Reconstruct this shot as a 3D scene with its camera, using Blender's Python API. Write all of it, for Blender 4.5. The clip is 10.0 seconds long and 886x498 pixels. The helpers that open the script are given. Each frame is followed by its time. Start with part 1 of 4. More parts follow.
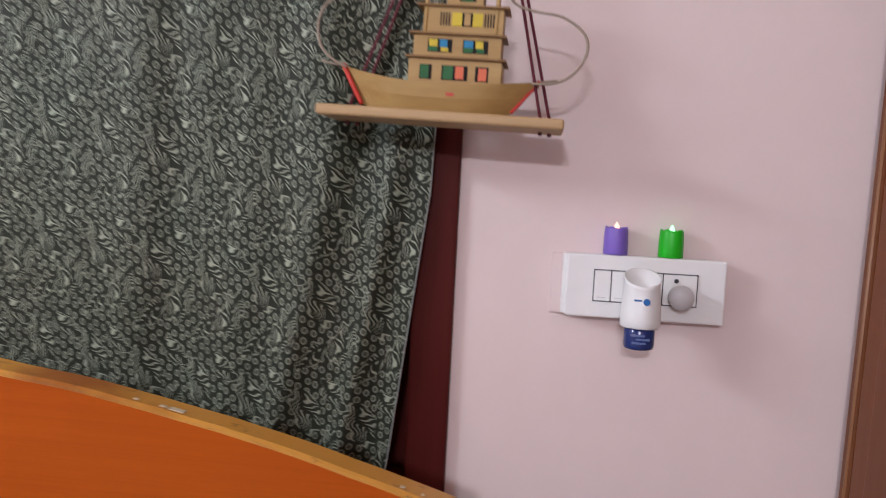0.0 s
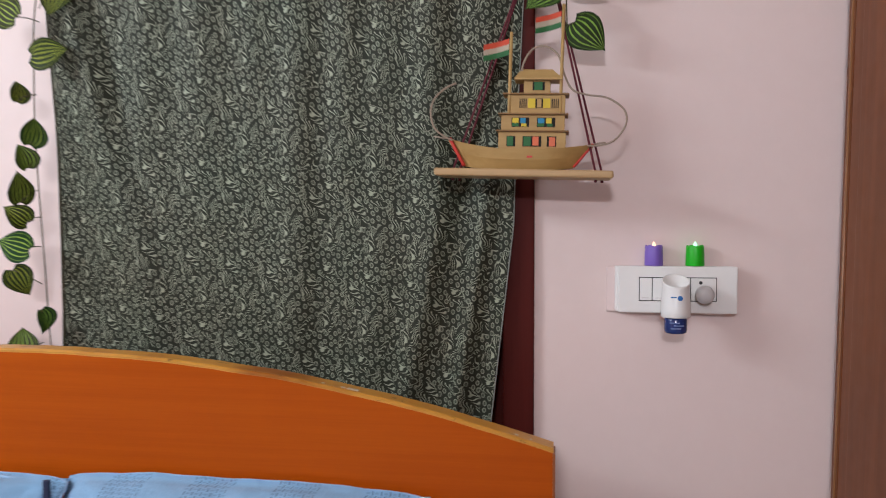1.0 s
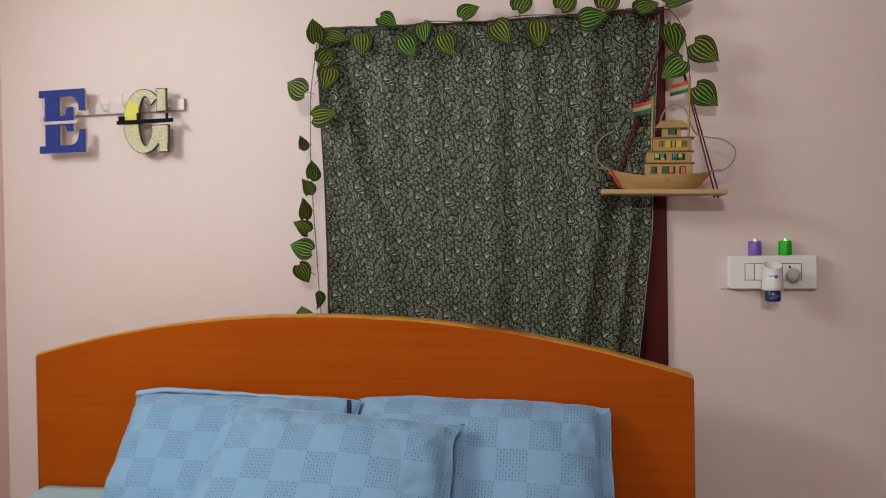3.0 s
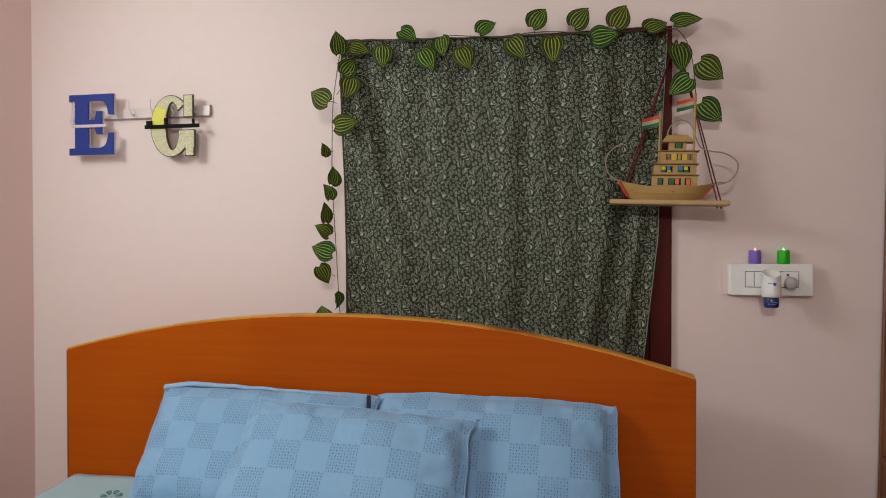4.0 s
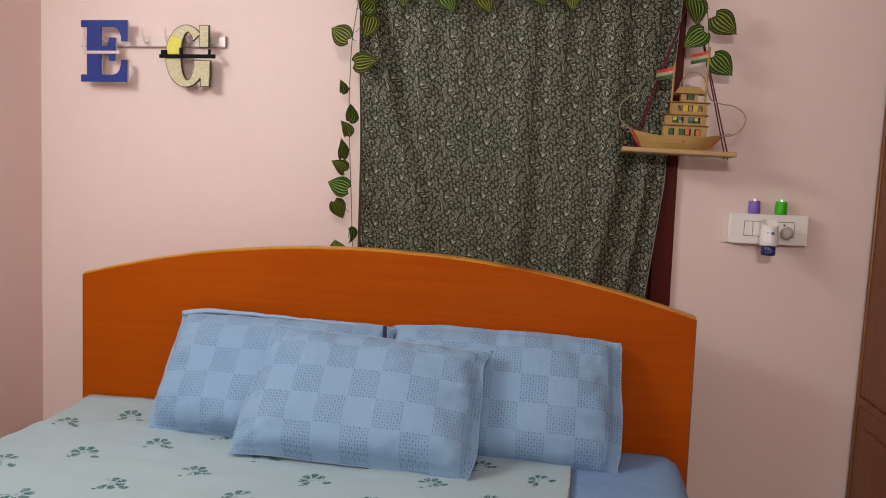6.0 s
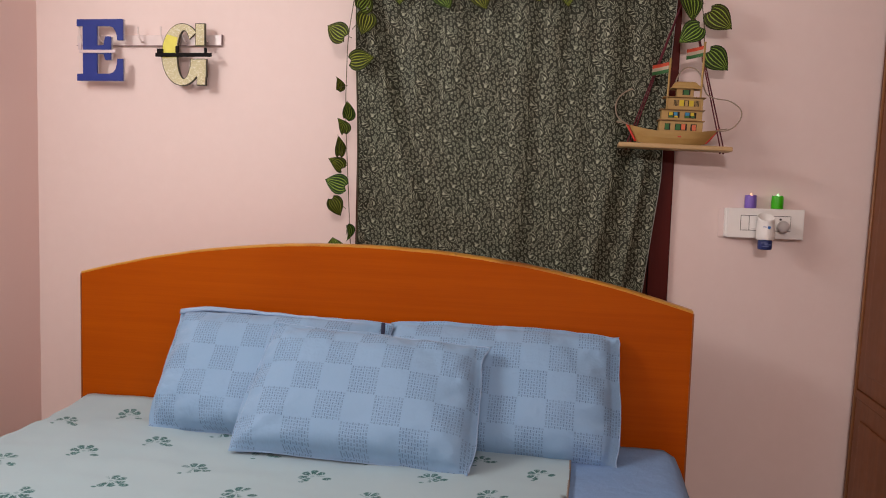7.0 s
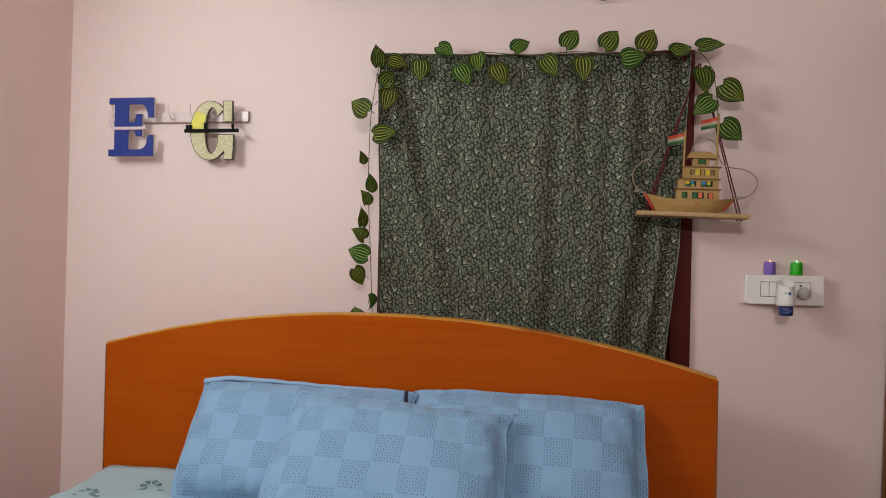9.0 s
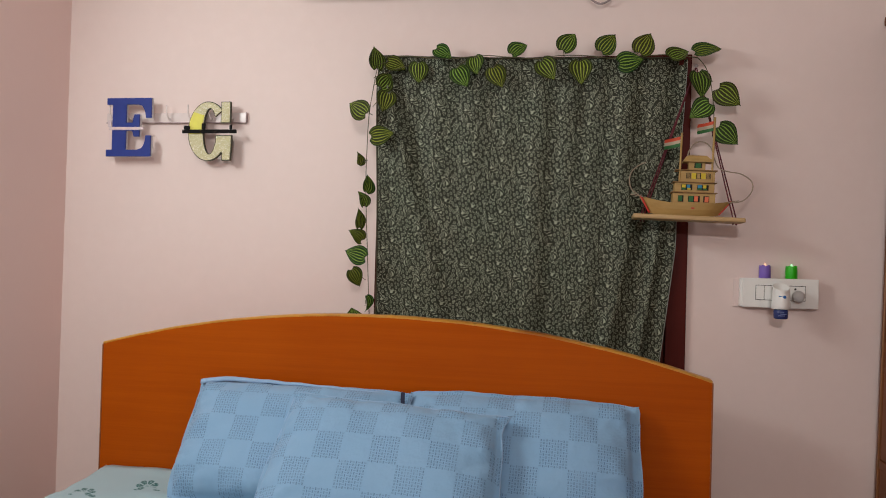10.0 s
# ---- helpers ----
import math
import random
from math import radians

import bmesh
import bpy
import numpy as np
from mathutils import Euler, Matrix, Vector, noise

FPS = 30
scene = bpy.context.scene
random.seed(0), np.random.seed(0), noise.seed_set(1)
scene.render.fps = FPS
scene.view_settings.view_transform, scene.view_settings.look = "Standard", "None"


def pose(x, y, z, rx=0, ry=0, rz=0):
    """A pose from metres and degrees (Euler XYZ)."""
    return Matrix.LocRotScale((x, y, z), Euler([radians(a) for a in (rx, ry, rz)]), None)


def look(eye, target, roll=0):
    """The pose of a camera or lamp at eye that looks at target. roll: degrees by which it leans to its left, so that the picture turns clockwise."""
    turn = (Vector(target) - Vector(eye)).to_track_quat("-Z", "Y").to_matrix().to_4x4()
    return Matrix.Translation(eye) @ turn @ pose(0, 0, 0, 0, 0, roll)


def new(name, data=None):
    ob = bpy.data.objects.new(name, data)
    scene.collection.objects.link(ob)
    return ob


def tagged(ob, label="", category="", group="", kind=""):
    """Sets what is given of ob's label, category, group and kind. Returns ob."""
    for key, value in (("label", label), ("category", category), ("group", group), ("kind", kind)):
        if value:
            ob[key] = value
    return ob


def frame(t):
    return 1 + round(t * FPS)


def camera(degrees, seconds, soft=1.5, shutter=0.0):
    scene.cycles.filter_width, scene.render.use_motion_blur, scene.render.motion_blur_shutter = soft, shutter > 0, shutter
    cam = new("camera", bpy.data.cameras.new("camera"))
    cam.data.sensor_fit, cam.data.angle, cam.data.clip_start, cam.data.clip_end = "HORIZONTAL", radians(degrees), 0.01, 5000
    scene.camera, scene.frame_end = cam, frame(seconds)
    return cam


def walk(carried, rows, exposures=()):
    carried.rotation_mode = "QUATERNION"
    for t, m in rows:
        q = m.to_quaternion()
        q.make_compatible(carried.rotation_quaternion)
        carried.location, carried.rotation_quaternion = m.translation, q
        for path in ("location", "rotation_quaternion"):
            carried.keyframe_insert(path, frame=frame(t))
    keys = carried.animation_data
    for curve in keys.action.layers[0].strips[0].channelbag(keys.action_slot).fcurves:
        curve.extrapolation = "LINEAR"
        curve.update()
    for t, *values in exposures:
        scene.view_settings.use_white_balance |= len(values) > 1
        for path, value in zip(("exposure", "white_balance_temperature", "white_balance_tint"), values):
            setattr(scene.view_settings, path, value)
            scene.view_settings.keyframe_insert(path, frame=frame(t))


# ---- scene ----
cam = camera(58.8, 10.0, soft=1.0, shutter=0.5)
PATH = [
    (0, (0.742, -1.165, 1.334), (0.494, 0.813, 1.177), 2.9),
    (0.25, (0.715, -1.273, 1.332), (0.457, 0.708, 1.227), 1.9),
    (0.5, (0.693, -1.378, 1.331), (0.415, 0.6, 1.232), 0.9),
    (0.75, (0.679, -1.479, 1.339), (0.392, 0.498, 1.237), 0.4),
    (1, (0.672, -1.581, 1.346), (0.372, 0.395, 1.263), -0.1),
    (1.25, (0.667, -1.690, 1.336), (0.331, 0.280, 1.268), -0.5),
    (1.5, (0.66, -1.796, 1.326), (0.291, 0.168, 1.263), -0.8),
    (1.75, (0.647, -1.890, 1.328), (0.236, 0.067, 1.291), -1.2),
    (2, (0.621, -1.979, 1.344), (0.211, -0.022, 1.35), -1.6),
    (2.25, (0.580, -2.072, 1.378), (0.164, -0.116, 1.360), -1.9),
    (2.5, (0.537, -2.162, 1.398), (0.128, -0.205, 1.334), -2.1),
    (2.75, (0.508, -2.240, 1.353), (0.082, -0.287, 1.291), -1.5),
    (3, (0.498, -2.302, 1.307), (0.05, -0.353, 1.283), -0.9),
    (3.2, (0.501, -2.338, 1.316), (0.048, -0.39, 1.292), -0.5),
    (4.5, (0.408, -2.457, 1.325), (-0.001, -0.499, 1.291), 0.7),
    (5, (0.35, -2.494, 1.313), (0.008, -0.525, 1.232), 1.4),
    (5.5, (0.348, -2.519, 1.309), (-0.002, -0.554, 1.175), 2.0),
    (5.7, (0.344, -2.527, 1.306), (-0.006, -0.564, 1.154), 2.2),
    (6.8, (0.333, -2.538, 1.303), (-0.001, -0.574, 1.133), 1.7),
    (7, (0.336, -2.539, 1.296), (-0.002, -0.575, 1.131), 1.7),
    (7.25, (0.335, -2.545, 1.295), (0.001, -0.578, 1.157), 1.4),
    (7.5, (0.334, -2.555, 1.295), (0.002, -0.584, 1.223), 1.1),
    (7.75, (0.338, -2.567, 1.307), (-0.001, -0.596, 1.321), 1.0),
    (8, (0.342, -2.574, 1.319), (-0.006, -0.605, 1.374), 0.8),
    (8.5, (0.324, -2.575, 1.311), (-0.034, -0.607, 1.341), 1.0),
    (9, (0.31, -2.574, 1.282), (-0.062, -0.609, 1.302), 1.3),
    (9.5, (0.303, -2.584, 1.276), (-0.063, -0.617, 1.298), 1.6),
    (10, (0.307, -2.583, 1.283), (-0.054, -0.616, 1.307), 1.6),
]
walk(cam, [(t, look(eye, target, roll)) for t, eye, target, roll in PATH],
     exposures=[(0.0, 0.56, 5600, 12), (0.5, 0.63, 5450, 13), (1.0, 0.46, 5700, 7), (1.5, 0.15, 6050, 7), (2.0, 0.05, 6250, 7), (2.5, -0.06, 6150, -1), (3.0, -0.02, 6200, 2), (4.5, -0.06, 6200, 2),
                (5.0, -0.03, 6200, 4), (5.5, 0.01, 6500, 9), (7.0, 0.04, 6850, 18), (7.5, 0.03, 6800, 15), (8.0, -0.06, 6150, 1), (8.5, -0.08, 6100, 0), (9.0, -0.06, 6300, 5), (10.0, -0.06, 6350, 5)])

# ---- light ----
world = bpy.data.worlds.new("night")
world.use_nodes = True
world.node_tree.nodes["Background"].inputs[0].default_value = (0.02, 0.025, 0.04, 1)
world.node_tree.nodes["Background"].inputs[1].default_value = 0.2
scene.world = world


def area_lamp(name, eye, target, sx, sy, watts, colour):
    data = bpy.data.lights.new(name, "AREA")
    data.shape, data.size, data.size_y, data.energy, data.color = "RECTANGLE", sx, sy, watts, colour
    ob = new(name, data)
    ob.matrix_world = look(eye, target)
    return ob


# the ceiling-height lamp on the wall opposite the bed, and the tube on the wall beside the bed
area_lamp("lamp_opposite_wall", (0.50, -4.22, 2.38), (-0.5, 0, 1.0), 0.45, 0.12, 33.0, (1.0, 0.90, 0.872))
area_lamp("lamp_side_wall", (-1.52, -1.35, 2.15), (0.6, -0.9, 0.9), 1.1, 0.24, 25.5, (0.985, 0.99, 0.97))


# ---- node helpers ----
class X:
    """A number in a node tree, with arithmetic."""

    def __init__(self, tree, value):
        self.tree, self.value = tree, value

    def op(self, kind, *others, clamp=False):
        node = self.tree.nodes.new("ShaderNodeMath")
        node.operation, node.use_clamp = kind, clamp
        for slot, item in zip(node.inputs, (self, *others)):
            raw = item.value if isinstance(item, X) else item
            if isinstance(raw, (int, float)):
                slot.default_value = raw
            else:
                self.tree.links.new(raw, slot)
        return X(self.tree, node.outputs[0])

    def __add__(self, o): return self.op("ADD", o)
    def __sub__(self, o): return self.op("SUBTRACT", o)
    def __mul__(self, o): return self.op("MULTIPLY", o)
    def __truediv__(self, o): return self.op("DIVIDE", o)
    def sin(self): return self.op("SINE")
    def fract(self): return self.op("FRACT")
    def floor(self): return self.op("FLOOR")
    def abs(self): return self.op("ABSOLUTE")
    def over(self, o): return self.op("GREATER_THAN", o)
    def under(self, o): return self.op("LESS_THAN", o)
    def most(self, o): return self.op("MAXIMUM", o)

    def step(self, a, b):
        """0 below a, 1 above b, smooth between."""
        node = self.tree.nodes.new("ShaderNodeMapRange")
        node.interpolation_type = "SMOOTHSTEP"
        self.tree.links.new(self.value, node.inputs[0])
        node.inputs[1].default_value, node.inputs[2].default_value = a, b
        return X(self.tree, node.outputs[0])


class Mat:
    def __init__(self, name, rough=0.6, metal=0.0, spec=0.5, sheen=0.0):
        self.m = bpy.data.materials.new(name)
        self.m.use_nodes = True
        self.t = self.m.node_tree
        self.b = self.t.nodes["Principled BSDF"]
        self.b.inputs["Roughness"].default_value = rough
        self.b.inputs["Metallic"].default_value = metal
        self.b.inputs["Specular IOR Level"].default_value = spec
        self.b.inputs["Sheen Weight"].default_value = sheen

    def coords(self, kind="Object"):
        node = self.t.nodes.new("ShaderNodeTexCoord")
        self.vec = node.outputs[kind]
        sep = self.t.nodes.new("ShaderNodeSeparateXYZ")
        self.t.links.new(self.vec, sep.inputs[0])
        return [X(self.t, o) for o in sep.outputs]

    def scaled(self, sx, sy, sz):
        node = self.t.nodes.new("ShaderNodeMapping")
        self.t.links.new(self.vec, node.inputs[0])
        node.inputs["Scale"].default_value = (sx, sy, sz)
        return node.outputs[0]

    def noise(self, scale, detail=3.0, vec=None, rough=0.55):
        node = self.t.nodes.new("ShaderNodeTexNoise")
        self.t.links.new(vec or self.vec, node.inputs["Vector"])
        node.inputs["Scale"].default_value, node.inputs["Detail"].default_value = scale, detail
        node.inputs["Roughness"].default_value = rough
        return X(self.t, node.outputs[0])

    def voronoi(self, scale, randomness, vec=None):
        node = self.t.nodes.new("ShaderNodeTexVoronoi")
        self.t.links.new(vec or self.vec, node.inputs["Vector"])
        node.inputs["Scale"].default_value, node.inputs["Randomness"].default_value = scale, randomness
        return X(self.t, node.outputs["Distance"])

    def chance(self):
        node = self.t.nodes.new("ShaderNodeObjectInfo")
        return X(self.t, node.outputs["Random"])

    def mix(self, factor, a, b):
        node = self.t.nodes.new("ShaderNodeMix")
        node.data_type = "RGBA"
        self.t.links.new(factor.value, node.inputs[0])
        for slot, item in ((node.inputs[6], a), (node.inputs[7], b)):
            if isinstance(item, tuple):
                slot.default_value = (*item, 1)
            else:
                self.t.links.new(item, slot)
        return node.outputs[2]

    def colour(self, c):
        if isinstance(c, tuple):
            self.b.inputs["Base Color"].default_value = (*c, 1)
        else:
            self.t.links.new(c, self.b.inputs["Base Color"])
        return self

    def rough(self, x):
        self.t.links.new(x.value, self.b.inputs["Roughness"])
        return self

    def bump(self, x, strength=0.2, distance=0.002):
        node = self.t.nodes.new("ShaderNodeBump")
        node.inputs["Strength"].default_value, node.inputs["Distance"].default_value = strength, distance
        self.t.links.new(x.value, node.inputs["Height"])
        self.t.links.new(node.outputs[0], self.b.inputs["Normal"])
        return self


def plain(name, c, rough=0.5, metal=0.0, spread=0.12, scale=40, spec=0.5):
    """A near-plain surface with faint mottling."""
    k = Mat(name, rough, metal, spec)
    k.coords()
    n = k.noise(scale, 3)
    k.colour(k.mix(n, tuple(v * (1 - spread) for v in c), tuple(min(1, v * (1 + spread)) for v in c)))
    k.bump(k.noise(scale * 6, 2), 0.08, 0.001)
    return k.m


def glow(name, c, strength):
    k = Mat(name, 0.4)
    k.colour(c)
    k.b.inputs["Emission Color"].default_value = (*c, 1)
    k.b.inputs["Emission Strength"].default_value = strength
    return k.m


# ---- materials ----
def wall_paint():
    k = Mat("pink_emulsion", 0.62, spec=0.35)
    k.coords()
    big, small = k.noise(1.3, 4), k.noise(22, 4)
    m = k.mix(big, (0.775, 0.645, 0.605), (0.81, 0.68, 0.645))
    m = k.mix(small.step(0.35, 0.75) * 0.35, m, (0.83, 0.70, 0.665))
    k.colour(m)
    k.bump(k.noise(140, 4) + k.noise(9, 2) * 2.0, 0.10, 0.0015)
    return k.m


def side_wall_bounce_tint():
    # wall paint copied pinker and lighter: bounced light put into the colour
    k = Mat("pink_emulsion_bounce_tint", 0.62, spec=0.35)
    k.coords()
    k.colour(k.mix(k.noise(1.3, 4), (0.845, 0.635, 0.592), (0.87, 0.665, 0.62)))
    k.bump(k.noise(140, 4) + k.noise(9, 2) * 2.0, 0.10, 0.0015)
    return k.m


def ceiling_paint():
    return plain("white_distemper", (0.8, 0.78, 0.75), 0.8, spread=0.03, scale=6)


def floor_tile():
    k = Mat("cream_floor_tile", 0.25)
    x, y, z = k.coords()
    joint = ((x / 0.6).fract() - 0.5).abs().over(0.495).most(((y / 0.6).fract() - 0.5).abs().over(0.495))
    k.colour(k.mix(joint, k.mix(k.noise(5, 5), (0.52, 0.45, 0.36), (0.62, 0.55, 0.46)), (0.2, 0.17, 0.14)))
    return k.m


def laminate(name, a, b, rough=0.32, along=(0.7, 30, 30), spec=0.5):
    """Wood-look laminate with long faint grain."""
    k = Mat(name, rough, spec=spec)
    k.coords()
    g1 = k.noise(1.6, 5, k.scaled(*along), 0.65)
    g2 = k.noise(9, 3, k.scaled(*along), 0.6)
    cloud = k.noise(2.2, 3)
    f = (g1 * 0.55 + g2 * 0.2 + cloud * 0.35).step(0.35, 0.75)
    k.colour(k.mix(f, a, b))
    k.rough(k.noise(30, 3) * 0.16 + (rough - 0.08))
    k.bump(g2, 0.04, 0.0006)
    return k.m


def edge_band():
    k = Mat("worn_yellow_edge_band", 0.4)
    k.coords()
    worn = k.noise(24, 5, k.scaled(1, 2, 2), 0.7).step(0.59, 0.70)
    dark = k.noise(5, 4).step(0.48, 0.70)
    c = k.mix(dark, (0.60, 0.28, 0.035), (0.34, 0.105, 0.008))
    k.colour(k.mix(worn * 0.7, c, (0.12, 0.05, 0.012)))
    k.bump(k.noise(60, 4), 0.2, 0.001)
    return k.m


def curtain_cloth():
    """Jacquard: columns of light rings, fern sprays and nested points on grey green; one repeat is 9.5 by 16.8 cm."""
    k = Mat("green_grey_jacquard", 0.55, sheen=0.04, spec=0.2)
    u, v, w = k.coords("UV")
    wob = k.noise(24, 2) - 0.5
    wob2 = k.noise(21, 2, k.scaled(1.0, 1.3, 1.0)) - 0.5
    uw, vw = u + wob * 0.008, v + wob2 * 0.010
    pu, pv = 0.0955, 0.168

    def cell(cx, cy, lean):
        """Metres from a motif's middle, in a grid whose rows sink a little across the cloth."""
        col = (uw / pu - cx + 0.5)
        a = (col.fract() - 0.5) * pu
        b = ((vw / pv - cy + 0.5 + col.floor() * 0.09).fract() - 0.5) * pv
        return a * math.cos(lean) + b * math.sin(lean), b * math.cos(lean) - a * math.sin(lean)

    # tall rings, in staggered columns, each with a dot
    us, vs = u + v * 0.16 + wob * 0.004, v + wob2 * 0.005
    col = (us / 0.0122).floor()
    row = ((vs + col * 0.0079) / 0.0158).floor()
    ru = ((us / 0.0122).fract() - 0.5) * 0.0122 + (row * 2.4 + col * 1.7).sin() * 0.0014
    rv = (((vs + col * 0.0079) / 0.0158).fract() - 0.5) * 0.0158 + (row * 1.3 + col * 2.9).sin() * 0.0014
    d = (ru * ru * 1.45 + rv * rv * 0.92).op("SQRT")
    ring = ((d - 0.0042).abs().step(0.0015, 0.0006)).most(d.step(0.0038, 0.0030) * 0.20).most(d.step(0.0013, 0.0006) * 0.35)

    def spray(cx, cy, lean, wide, tall, gap, curl):
        """A leaf-shaped patch of curved strokes inside a wavy outline."""
        a, b = cell(cx, cy, lean)
        r = ((a * a) / (wide * wide) + (b * b) / (tall * tall)).op("SQRT") + (a * 300 + b * 120).sin() * 0.13
        inside = r.step(1.0, 0.9)
        side = (a + (b * 150).sin() * 0.0045).abs()
        st = ((b * 0.72 + side * curl + (a * 270 + b * 130).sin() * 0.0036) / gap).fract()
        stroke = (st - 0.5).abs().step(0.21, 0.10) * r.step(0.88, 0.74)
        outline = (r - 0.95).abs().step(0.095, 0.05) * (a * 190 - b * 70).sin().step(-0.75, -0.4)
        return inside, (stroke * side.step(0.0015, 0.004)).most(outline)

    sprays = (spray(0.26, 0.70, 0.5, 0.021, 0.040, 0.0074, 0.9), spray(0.74, 0.34, -0.25, 0.024, 0.037, 0.0080, -1.1),
              spray(0.20, 0.20, -0.8, 0.015, 0.030, 0.0068, 0.6), spray(0.70, 0.86, 0.95, 0.015, 0.033, 0.0070, 0.8))
    patch, line = sprays[0]
    for more, strokes in sprays[1:]:
        line = line * more.op("MULTIPLY_ADD", -1.0, 1.0)
        line = line.most(strokes * more)
        patch = patch.most(more)
    none = patch.op("MULTIPLY_ADD", -1.0, 1.0)
    fade = k.noise(18, 2).step(0.25, 0.65) * 0.35 + 0.60
    line = ring * none * fade * 0.78 + line * patch * 0.95
    tone = k.noise(6, 3)
    worn = k.noise(120, 3).step(0.20, 0.50) * 0.45 + 0.55
    base = k.mix(tone, (0.018, 0.025, 0.015), (0.026, 0.026, 0.016))
    lit = k.mix(tone, (0.325, 0.378, 0.278), (0.385, 0.395, 0.293))
    k.colour(k.mix((line * worn).op("MINIMUM", 1.0), base, lit))
    k.rough(line * -0.12 + 0.60)
    k.bump(line + k.noise(600, 2) * 0.3, 0.3, 0.0008)
    return k.m


def check_cotton():
    """Blue cotton with squares of small dashes, chequerwise; a square is 8 cm."""
    k = Mat("blue_check_cotton", 0.8, sheen=0.15, spec=0.25)
    u, v, w = k.coords("UV")
    n = 0.0765
    cu, cv = u / n + 20.0, v / n + 20.25
    chess = ((cu.floor() + cv.floor()) * 0.5).fract().over(0.25)
    du, dv = cu * 10.0, cv * 10.0
    turn = ((du.floor() + dv.floor()) * 0.5).fract().over(0.25)
    fu, fv = (du.fract() - 0.5).abs(), (dv.fract() - 0.5).abs()
    flat = fu.under(0.42) * fv.under(0.20)
    tall = fv.under(0.42) * fu.under(0.20)
    dash = tall * turn + flat * (turn.op("MULTIPLY_ADD", -1.0, 1.0)) * 0.55
    fade = k.noise(14, 3).step(0.25, 0.6) * 0.40 + 0.38
    tone = k.noise(5, 4)
    base = k.mix(tone, (0.224, 0.400, 0.603), (0.264, 0.440, 0.643))
    base = k.mix(chess * 0.06, base, (0.18, 0.31, 0.53))
    k.colour(k.mix(dash * chess * fade, base, (0.095, 0.175, 0.29)))
    k.bump(k.noise(13, 5) * 5.0 + k.noise(40, 4) * 1.8 + k.noise(700, 1) * 0.3, 0.5, 0.003)
    return k.m


def plain_cotton(name, a, b):
    k = Mat(name, 0.85, sheen=0.05, spec=0.15)
    k.coords()
    k.colour(k.mix(k.noise(6, 4), a, b))
    k.bump(k.noise(14, 5) * 4.0 + k.noise(45, 3) * 1.5 + k.noise(500, 1) * 0.3, 0.5, 0.003)
    return k.m


def sprig_cotton():
    """Pale cotton printed with teal flower sprigs on a slanting lattice."""
    k = Mat("pale_sprigged_cotton", 0.85, sheen=0.15, spec=0.2)
    x, y, z = k.coords("UV")
    # the cloth lies a little skewed, so the rows of sprigs bend
    a = x * 3.095 + y * 5.39 + x * x * -0.846 + x * y * 1.027 + y * y * 0.338 + 5.593
    b = x * 4.277 + y * -2.42 + x * x * 1.332 + x * y * -0.547 + y * y * 0.765 + 0.924
    ra, rb = (a + 20.5).floor() - 20.0, (b + 20.5).floor() - 20.0
    fa, fb = a - ra, b - rb
    lx = fa * 0.140 + fb * 0.168
    ly = fa * 0.118 + fb * -0.128
    spin = (ra * 12.9 + rb * 78.2).sin() * 0.8
    r = (lx * lx + ly * ly).op("SQRT")
    th = ly.op("ARCTAN2", lx) + spin
    petal = (th * 3.5).sin().abs()
    ring = (r - 0.0165 - petal * 0.007).abs().step(0.0135, 0.008)
    petals = ring * petal.step(0.25, 0.5) * (th + spin * 2.0).sin().step(-0.85, -0.45)
    heart = r.step(0.007, 0.004) * 0.35
    lx2, ly2 = lx - 0.040, ly + 0.013
    bud = (lx2 * lx2 * 1.0 + ly2 * ly2 * 2.4).op("SQRT").step(0.014, 0.009)
    lx3, ly3 = lx + 0.018, ly + 0.036
    bud2 = (lx3 * lx3 * 1.4 + ly3 * ly3 * 4.0).op("SQRT").step(0.010, 0.005)
    broken = k.noise(150, 3).step(0.30, 0.52)
    ink = (petals.most(heart).most(bud).most(bud2)) * broken
    base = k.mix(k.noise(4, 4), (0.345, 0.505, 0.560), (0.395, 0.54, 0.585))
    inkc = k.mix(k.noise(60, 2), (0.006, 0.066, 0.068), (0.03, 0.19, 0.185))
    k.colour(k.mix(ink, base, inkc))
    k.bump(k.noise(18, 4) * 2.0 + k.noise(500, 1) * 0.3, 0.25, 0.002)
    return k.m


def leaf_green():
    """Watermelon-striped leaf: pale stripes from stalk to tip on dark green."""
    k = Mat("striped_leaf", 0.5, spec=0.18)
    s, v, w = k.coords("UV")
    line = ((s - 0.5) * 44.0 + (k.noise(7, 2) - 0.5) * 1.8).op("COSINE")
    pale = line.step(0.35, 0.85)
    rim = (s - 0.5).abs().step(0.445, 0.385) * v.step(0.98, 0.90) * v.step(0.0, 0.06)
    lot = k.chance()
    lot2 = (lot * 7.31).fract()
    p = k.mix(lot, (0.29, 0.34, 0.035), (0.23, 0.42, 0.060))
    d = k.mix(lot2, (0.034, 0.036, 0.007), (0.011, 0.046, 0.010))
    c = k.mix(pale * rim, d, p)
    k.colour(k.mix(k.noise(3, 3).step(0.55, 0.85) * 0.4, c, (0.040, 0.050, 0.010)))
    k.bump(line, 0.3, 0.0008)
    thin = k.t.nodes.new("ShaderNodeBsdfTranslucent")
    k.t.links.new(k.b.inputs["Base Color"].links[0].from_socket, thin.inputs[0])
    both = k.t.nodes.new("ShaderNodeMixShader")
    both.inputs[0].default_value = 0.1
    out = k.t.nodes["Material Output"]
    k.t.links.new(k.b.outputs[0], both.inputs[1])
    k.t.links.new(thin.outputs[0], both.inputs[2])
    k.t.links.new(both.outputs[0], out.inputs[0])
    return k.m


